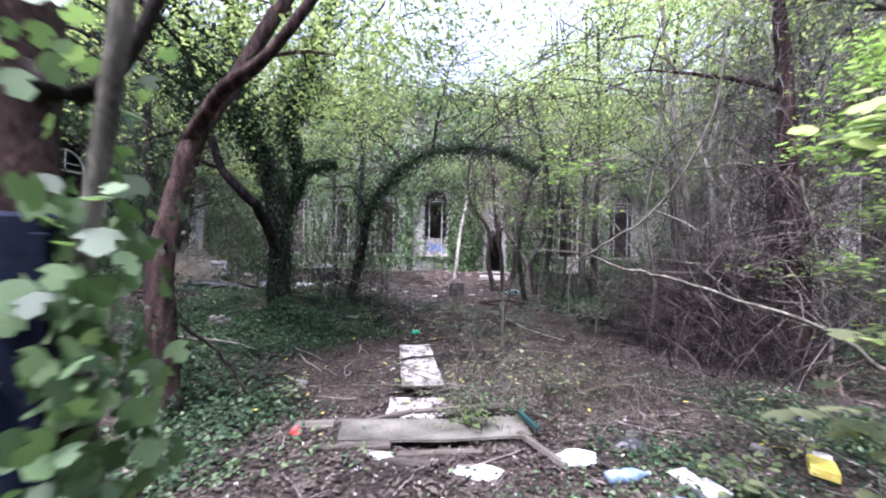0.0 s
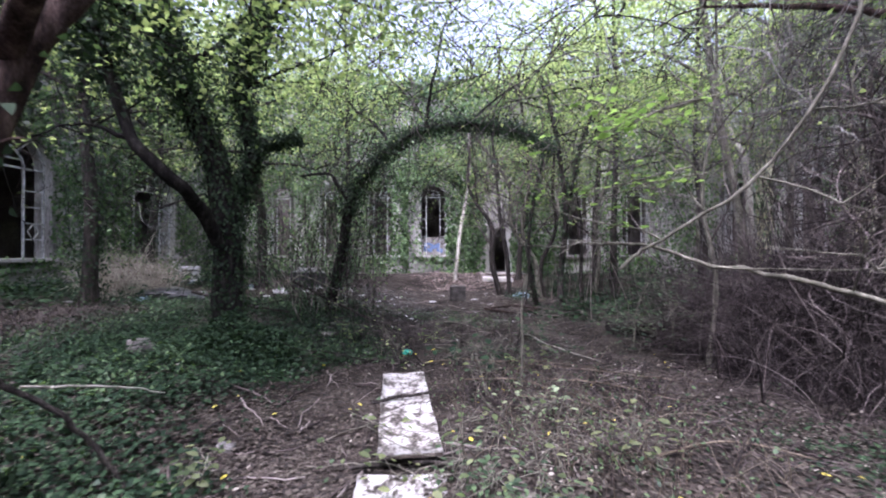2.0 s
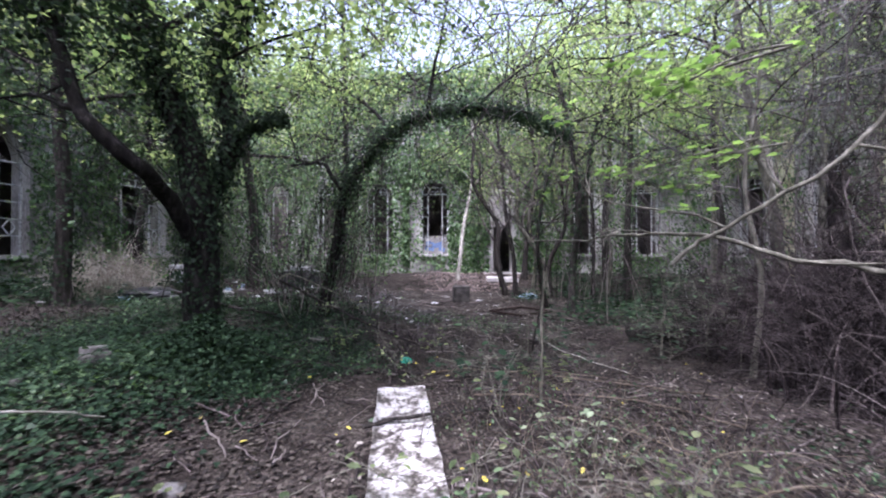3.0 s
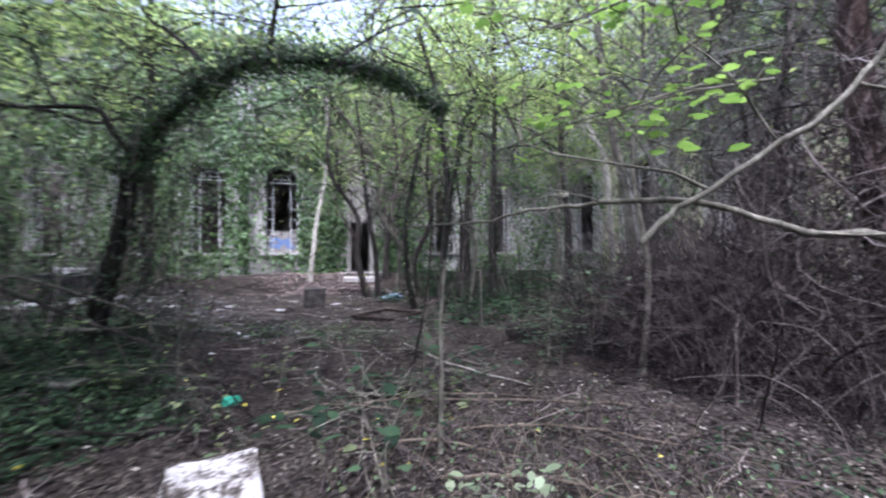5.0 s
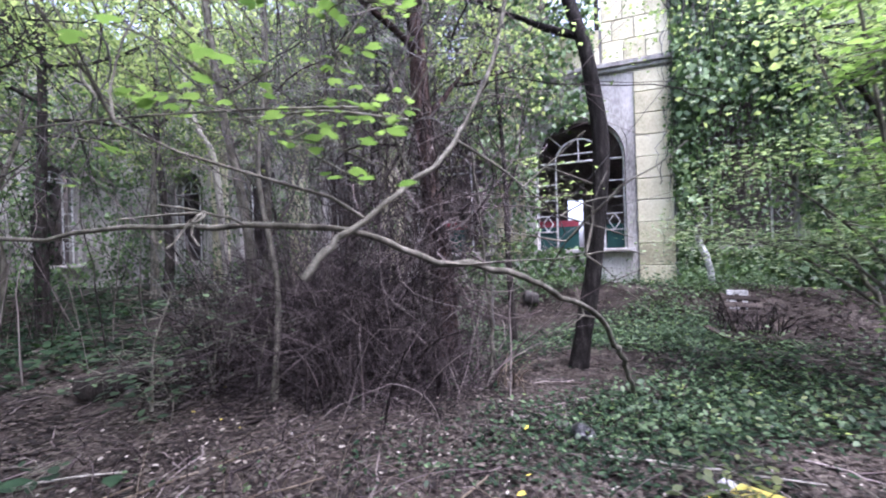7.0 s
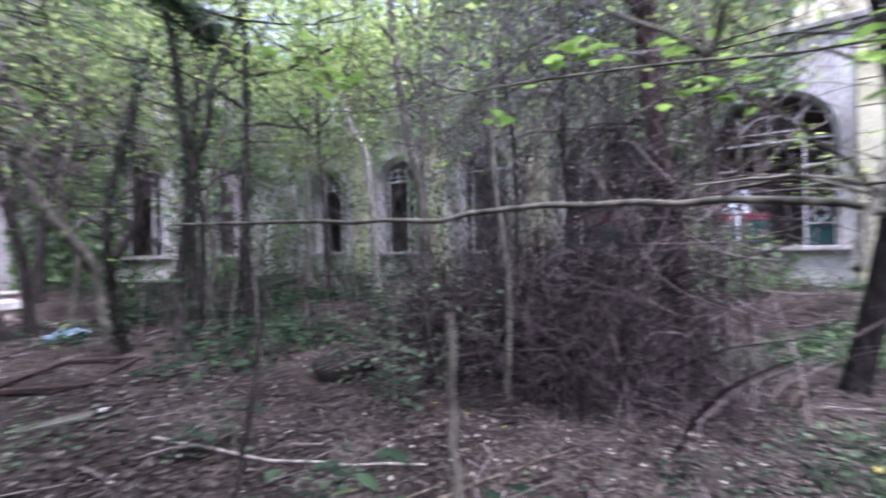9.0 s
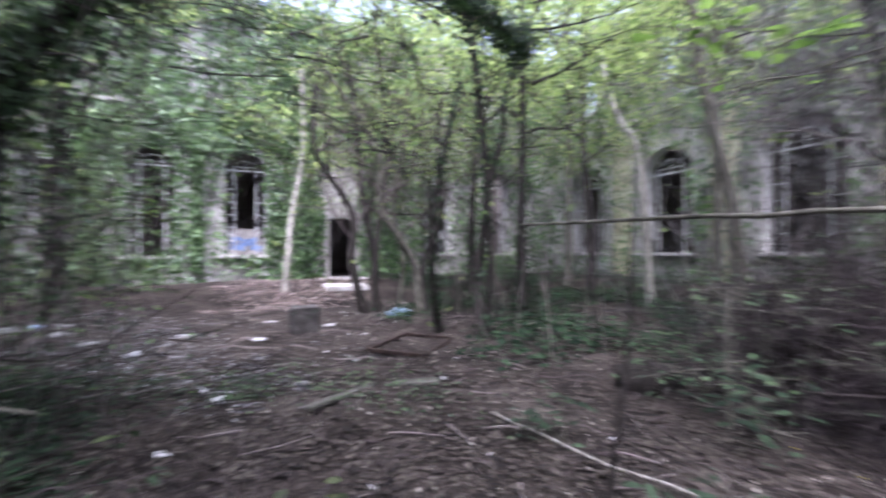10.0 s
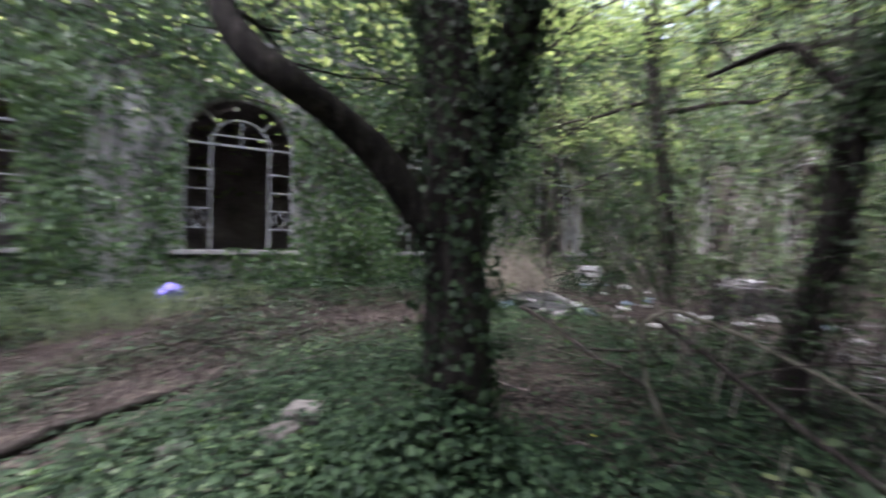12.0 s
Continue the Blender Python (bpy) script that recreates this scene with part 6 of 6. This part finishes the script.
# fallen logs and sticks
def log(x0, y0, x1, y1, r, mat, label, z0=.03, z1=.03, seed=0, name="log", kids=0):
    mid = ((x0 + x1) / 2 + .05, (y0 + y1) / 2 + .06)
    stick(name, label, [(x0, y0, gz(x0, y0) + z0), (mid[0], mid[1], gz(*mid) + (z0 + z1) / 2), (x1, y1, gz(x1, y1) + z1)], r, r * .6, mat, "log", n=14, sides=8, seed=seed, kids=kids)


log(-4.1, 5.4, -5.0, 7.0, .055, BARK_DARK, "fallen dark log lying in bracken", z0=.06, z1=.06, seed=21)
log(-2.4, 4.95, -1.92, 5.31, .02, BARK_DARK, "broken dark branch leaning on a tree", z0=.85, z1=.02, seed=22, name="fallen_branch")
log(-2.82, 5.46, -2.37, 6.24, .01, BARK_PALE, "thin pale stick resting in ivy", z0=.5, z1=.1, seed=23, name="stick")
log(-1.2, 8.19, .4, 8.43, .022, BARK_DARK, "dark fallen branch lying behind a panel", seed=24, name="fallen_branch", kids=2)
log(-.62, 6.72, .42, 7.0, .02, BARK_DARK, "dark fallen branch across a white panel", z0=.1, z1=.16, seed=25, name="fallen_branch", kids=1)
log(3.47, 5.27, 3.45, 3.98, .012, BARK_PALE, "long thin pale stick on the ground", seed=26, name="stick")
log(-.55, 5.72, .35, 5.66, .02, BARK_DARK, "dark broken branch between two panels", z0=.06, z1=.08, seed=27, name="fallen_branch", kids=1)
log(1.05, 8.43, 3.07, 7.44, .012, DRYSTEM, "long thin dry stem on the ground", seed=28, name="stick")
log(-3.1, 8.12, -2.62, 8.5, .055, BRICKRED, "short rotten reddish log in ivy", seed=29)
log(-2.72, 9.66, -0.39, 8.87, .02, BARK_DARK, "dark looping branch above brushwood", z0=.7, z1=.2, seed=30, name="fallen_branch", kids=2)
log(-5.01, 10.37, -2.81, 9.77, .03, BARK_DARK, "dark fallen bough in ivy", z0=.35, z1=.12, seed=31, name="fallen_branch", kids=2)

# litter
def lump(name, label, category, x, y, size, mat, seed, lift=0, rz=0, fold=.35):
    """A crumpled bag or rag: a squashed ball with sharp folds."""
    t = thing(name, label, category, lay(x, y, lift, 0, 0, rz))
    b = bmesh.new()
    bmesh.ops.create_icosphere(b, subdivisions=3, radius=.5)
    for v in b.verts:
        n = noise.noise(v.co * 3.1 + Vector((seed * 3.7, 0, 0))) + .5 * noise.noise(v.co * 8 + Vector((0, seed, 0)))
        v.co *= 1 + fold * n
        v.co = Vector((v.co.x * size[0], v.co.y * size[1], max(v.co.z, -.3) * size[2] + .3 * size[2]))
    part("film", b, mat, t)
    return t


lump("plastic_bag", "crumpled pale blue plastic bag beside a steel frame", "bag", 2.1, 15.4, (.5, .4, .22), PLASTIC_BLUE, 1)
lump("plastic_bag", "violet plastic bag below an arched window", "bag", -9.35, 6.12, (.5, .42, .38), PLASTIC_PURPLE, 2)
lump("food_wrapper", "torn white plastic sheet beside a violet bag", "wrapper", -9.2, 6.75, (.9, .3, .14), PLASTIC_WHITE, 15, rz=80)
lump("plastic_bag", "crumpled black plastic bag on dead leaves", "bag", 1.77, 4.66, (.26, .2, .1), PLASTIC_BLACK, 3)
lump("plastic_bag", "crumpled black plastic bag on dead leaves", "bag", 3.75, 5.4, (.2, .18, .14), PLASTIC_BLACK, 4)
lump("crisp_packet", "crumpled white and blue snack packet", "packet", 1.23, 4.35, (.3, .22, .08), PLASTIC_WHITE, 5)
lump("food_wrapper", "torn white plastic wrapper among weeds", "wrapper", 0.45, 4.23, (.4, .2, .05), PLASTIC_WHITE, 6)
lump("food_wrapper", "torn white plastic wrapper among weeds", "wrapper", -0.32, 4.36, (.22, .12, .04), PLASTIC_WHITE, 7)
lump("plastic_film", "flat torn pale blue plastic film", "film", 1.75, 3.83, (.4, .2, .03), PLASTIC_BLUE, 8)
lump("plastic_film", "flat torn pale blue plastic film", "film", 3.15, 3.8, (.34, .26, .04), PLASTIC_BLUE, 9)
lump("crushed_can", "crushed red drink can on dead leaves", "can", -1.12, 4.62, (.09, .08, .08), PLASTIC_RED, 10)
lump("plastic_cup", "crushed teal plastic cup in leaves", "cup", -0.55, 8.78, (.16, .12, .1), PLASTIC_GREEN, 11)
lump("tarpaulin", "dark crumpled tarpaulin on the ground", "tarpaulin", -7.0, 12.3, (1.5, .9, .28), PLASTIC_BLACK, 12)
lump("tarpaulin", "dark crumpled tarpaulin on the ground", "tarpaulin", -6.0, 11.7, (.9, .7, .2), PLASTIC_BLACK, 13)
lump("rag", "dirty white rag heap on the ground", "rag", -7.4, 13.0, (.7, .4, .2), PLASTIC_WHITE, 14)
for k, (x, y, s) in enumerate(((-7.30, 6.90, .3), (-8.91, 7.95, .3), (-8.22, 9.97, .16), (-4.47, 12.26, .3), (-5.98, 7.72, .16), (-3.89, 13.46, .4), (-4.55, 13.66, .45), (-0.86, 11.66, .22), (-0.58, 13.92, .3), (0.62, 14.99, .3), (1.02, 13.86, .2),
                               (-1.93, 13.12, .28), (-1.59, 14.19, .3), (-0.10, 11.72, .2), (1.97, 9.51, .1), (2.97, 7.63, .08), (1.34, 11.25, .14), (-2.47, 13.40, .3), (-0.39, 15.65, .3), (-5.31, 12.64, .25), (3.38, 5.28, .09), (4.13, 5.70, .08), (-8.40, 11.15, .3), (-7.25, 13.12, .3),
                               (0.47, 8.88, .09), (0.18, 9.69, .1), (-1.10, 10.57, .14), (1.01, 9.69, .1), (0.88, 5.09, .07), (1.94, 5.21, .06))):
    lump("litter_scrap", "small scrap of white plastic litter", "litter", x, y, (s * .75, s * .5, s * .16), PLASTIC_WHITE, 20 + k, rz=k * 40, fold=.7)

rr = random.Random(77)
for cx, cy, n in ((-7.1, 12.5, 14), (-4.6, 13.9, 12), (-8.6, 15.6, 8)):
    for k in range(n):
        s = rr.uniform(.18, .5)
        lump("litter_scrap", "scrap of dirty white plastic in a rubbish heap", "litter", cx + rr.gauss(0, .8), cy + rr.gauss(0, .45), (s * .8, s * .5, s * .3), PLASTIC_WHITE if k % 4 else PLASTIC_BLUE, 900 + k, rz=rr.uniform(0, 360), fold=.7)

tray = thing("takeaway_box", "open white polystyrene takeaway box", "box", lay(1.99, 3.96, .01, 0, 0, 20))
b = bmesh.new()
bmesh.ops.create_cone(b, cap_ends=True, cap_tris=False, segments=4, radius1=.09, radius2=.14, depth=.08, matrix=Matrix.Translation((0, 0, .04)) @ Matrix.Rotation(radians(45), 4, 'Z'))
bmesh.ops.inset_region(b, faces=[f for f in b.faces if f.normal.z > .9], thickness=.015, depth=-.04)
part("tub", b, PLASTIC_WHITE, tray)
part("lid", box((.19, .19, .02), bevel=.006), PLASTIC_WHITE, tray, m=pose(.02, .17, .03, 12, 4, 8))
bottle = thing("plastic_bottle", "clear flattened plastic bottle with a blue label", "bottle", lay(1.52, 4.11, .045, 0, 90, 15))
b = bmesh.new()
prof = [(.0, -.16), (.045, -.16), (.05, -.1), (.043, -.05), (.05, .0), (.05, .06), (.03, .11), (.016, .14), (.016, .165)]
pts = np.array([(0, 0, z) for _, z in prof])
V, F = tube(pts, [max(r, .002) for r, _ in prof], 12)
shell = put("bottle_body", smoothed(mesh_from("bottle_body", V, F, PLASTIC_BLUE)), bottle)
V, F = tube(np.array([(0, 0, -.04), (0, 0, .03)]), [.0515, .0515], 12)
put("wrapper_label", smoothed(mesh_from("wrapper_label", V, F, PAINT_BLUE)), shell, "blue paper label")
V, F = tube(np.array([(0, 0, .166), (0, 0, .167), (0, 0, .185), (0, 0, .186)]), [.001, .018, .018, .001], 10)
put("cap", mesh_from("cap", V, F, PLASTIC_WHITE), shell, "white screw cap")
carton = thing("yellow_carton", "yellow cardboard carton lying on dead leaves", "carton", lay(3.1, 4.4, .01, 4, 5, 55))
shell = part("box_body", box((.32, .17, .07), bevel=.006), CARTON_YELLOW, carton)
part("flap", box((.1, .15, .004), bevel=0), PLASTIC_WHITE, shell, "white inner flap", m=pose(.19, 0, .06, 0, -25, 0))

# west side: white bin and dark box
bn = thing("white_crate", "white plastic crate with dark slots", "crate", lay(-9.25, 16.32, 0, 0, 0, 30))
shell = part("shell", box((.6, .45, .5), bevel=.03), PLASTIC_WHITE, bn)
for z in (.14, .32):
    part("slot", box((.46, .01, .06), (0, -.228, z), bevel=0), PLASTIC_BLACK, shell, "dark slot")
bx = thing("dark_crate", "dark open crate heaped with white rubbish", "crate", lay(-4.3, 14.35, 0, 0, 2, 25))
part("shell", box((.95, .6, .48), bevel=.02), PLASTIC_BLACK, bx)
part("rubbish", box((.5, .35, .09), (-.05, .02, .481), cuts=3, rough=.03, rng=R), PLASTIC_WHITE, bx, "pale rubbish heaped on top")

# east side: broken pallet, leaning pipe, tarpaulin
pal = thing("broken_pallet", "rotten slatted pallet standing tipped in rubble", "pallet", lay(7.95, 2.92, .12, 58, 6, -62))
for k in range(5):
    part("slat", box((.72, .085, .02), (0, .05 + .13 * k, .05), bevel=.004, rough=.004, rng=R), ROTWOOD, pal)
for s in (-.3, 0, .3):
    part("bearer", box((.06, .68, .048), (s, .31, 0), bevel=.005), ROTWOOD, pal)
plank(7.6, 3.4, .7, .1, 30, .1, ROTWOOD, "rotten board on a soil heap", tilt=-14)
boulder("soil_heap", "dark heap of soil under a pallet", 7.85, 3.0, (.9, .7, .14), EARTH, 20, "heap")
stick("leaning_pipe", "pale grey plastic pipe leaning by the wall", [(10.4, 2.82, gz(10.4, 2.82)), (10.4, 2.93, 1.15), (10.4, 3.05, 1.68)], .07, .07, PLASTIC_WHITE, "pipe", n=8, sides=12, seed=41)
pt = thing("white_board", "small white board standing beside a pallet", "board", lay(8.5, 2.95, .3, 12, 0, 70))
part("sheet", box((.3, .03, .34), bevel=.006, rough=.01, rng=R), PALEFRAME, pt)
boulder("rubble_block", "pale stone below the arched window", 9.34, 6.56, (.5, .3, .3), STONE, 10, "rubble")

# ---- boards and paint in the windows ----
def board(name, m, u, v0, w, h, mat, label, depth=.27, category="board"):
    t = thing(name, label, category, m @ Matrix.Translation((u, depth, v0)))
    return part("sheet", box((w, .03, h), bevel=.004), mat, t)


uN = -1.15 - WEST
bd = board("window_board", M_NORTH, uN, SILL + .01, 1.08, .85, BOARD_GREY, "pale board in a window sprayed with blue paint")
for k, (u, v, w, h, rot) in enumerate(((-.26, .16, .42, .16, 8), (.08, .3, .5, .14, -10), (.28, .14, .3, .2, 20), (-.15, .44, .36, .12, 25), (.22, .46, .3, .1, -18), (-.36, .3, .16, .28, 5))):
    part("paint_stroke", box((w, .004, h), bevel=0), PAINT_BLUE, bd, "blue sprayed stroke", m=pose(u, -.018 - k * .002, v, 0, rot, 0))
uE = NORTH - 5.48
for u, w, mat, lab in ((-.86, .46, PAINT_TEAL, "teal and red painted board in an arched window"), (-.3, .5, PAINT_TEAL, "teal painted board in an arched window"), (.86, .46, PAINT_TEAL, "blue-green painted board in an arched window")):
    t = board("window_board", M_EAST, uE + u, SILL + .01, w, .62, mat, lab, category="board")
    if u < 0:
        part("paint_band", box((w, .005, .16), (0, -.019, .6), bevel=0), PAINT_RED, t, "dull red sprayed band")
uE2 = NORTH - 9.0
t = board("window_board", M_EAST, uE2 - .3, SILL + .01, 1.4, .7, PAINT_TEAL, "teal and red painted board behind brushwood")
part("paint_band", box((1.4, .005, .2), (0, -.019, .66), bevel=0), PAINT_RED, t, "dull red sprayed band")
uW = 16.5 + 3
board("window_board", M_WEST, uW + .75, SILL + .01, .6, 1.5, BOARD_GREY, "grey wooden board leaning in a window")
t = thing("door_leaf", "pale grey door leaf standing half open", "door", M_NORTH @ pose(1.9 - WEST - .38, .1, .67, 0, 0, 84))
leaf = part("leaf", box((.7, .04, 2.04), (.35, 0, 0), bevel=.006), BOARD_GREY, t)
part("handle", box((.12, .05, .03), (.6, -.04, 1.0), bevel=.008), RUST, leaf, "rusted handle")

# ---- ivy-clad gatepost at the start and leaves over it ----
g = np.random.default_rng(301)
gp = thing("gateway_tree", "rough split trunk clad in large ivy leaves", "tree", (-.72, 2.05, -.03))
pts = curve_points([(0, 0, 0), (.02, 0, .8), (-.05, .03, 1.6), (-.12, .05, 2.4), (-.15, .08, 3.6)], 30)
put("trunk", smoothed(mesh_from("trunk", *tube(pts, np.linspace(.15, .11, 30), 14, .1, g), BARK_BROWN)), gp)
s2 = curve_points([(.28, .05, 0), (.2, .05, .9), (.14, .03, 1.5), (.24, .0, 2.1), (.42, -.05, 3.2)], 30)
put("stem", smoothed(mesh_from("stem", *tube(s2, np.linspace(.024, .022, 30), 10, .05, g), BARK_GREY)), gp, "pale straight stem")
s3 = curve_points([(-.1, 0, 2.2), (.1, .05, 2.05), (.25, .1, 2.3), (.4, .1, 2.9)], 16)
put("limb", smoothed(mesh_from("limb", *tube(s3, np.linspace(.03, .015, 16), 8, .05, g), BARK_DARK)), gp)
at, o = ivy_on(pts[2:22], np.full(20, .2), 420, g, thick=.07)
at2, o2 = ivy_on(s2[2:20], np.full(20, .06), 120, g, thick=.05)
at3 = np.stack([g.normal(.29, .05, 230), g.uniform(-.2, -.1, 230), g.uniform(.25, 1.8, 230)], -1)
tagged(put("ivy", leaf_mesh("ivy", np.concatenate([at, at2, at3]), .06, g, LEAF_IVY_LIT, shape="lobed", up=.5, out=np.concatenate([o, o2, np.tile([[.3, -.9, .2]], (len(at3), 1))]), droop=.8), gp, "large glossy ivy leaves"), kind="stuff")
gate = thing("metal_panel", "dark navy metal panel behind ivy", "panel", pose(-.72, 1.85, gz(-.72, 1.85), 0, 0, 20))
part("plate", box((.5, .04, 1.7), bevel=.01), NAVY, gate)
for s in (-.24, .24):
    part("edge_rail", box((.03, .02, 1.66), (s, -.031, 0), bevel=.004), NAVY, gate)
spray("edge_sapling", "leafy ivy sapling at the edge of the path", [([(1.5, 2.15, 0), (1.48, 2.15, .8), (1.42, 2.15, 1.5), (1.45, 2.2, 2.2)], .02), ([(1.5, 2.15, .1), (1.6, 2.3, .7), (1.55, 2.35, 1.2)], .012)], 200, .075, LEAF_CANOPY, 56, "lobed", .07, reach=.3)
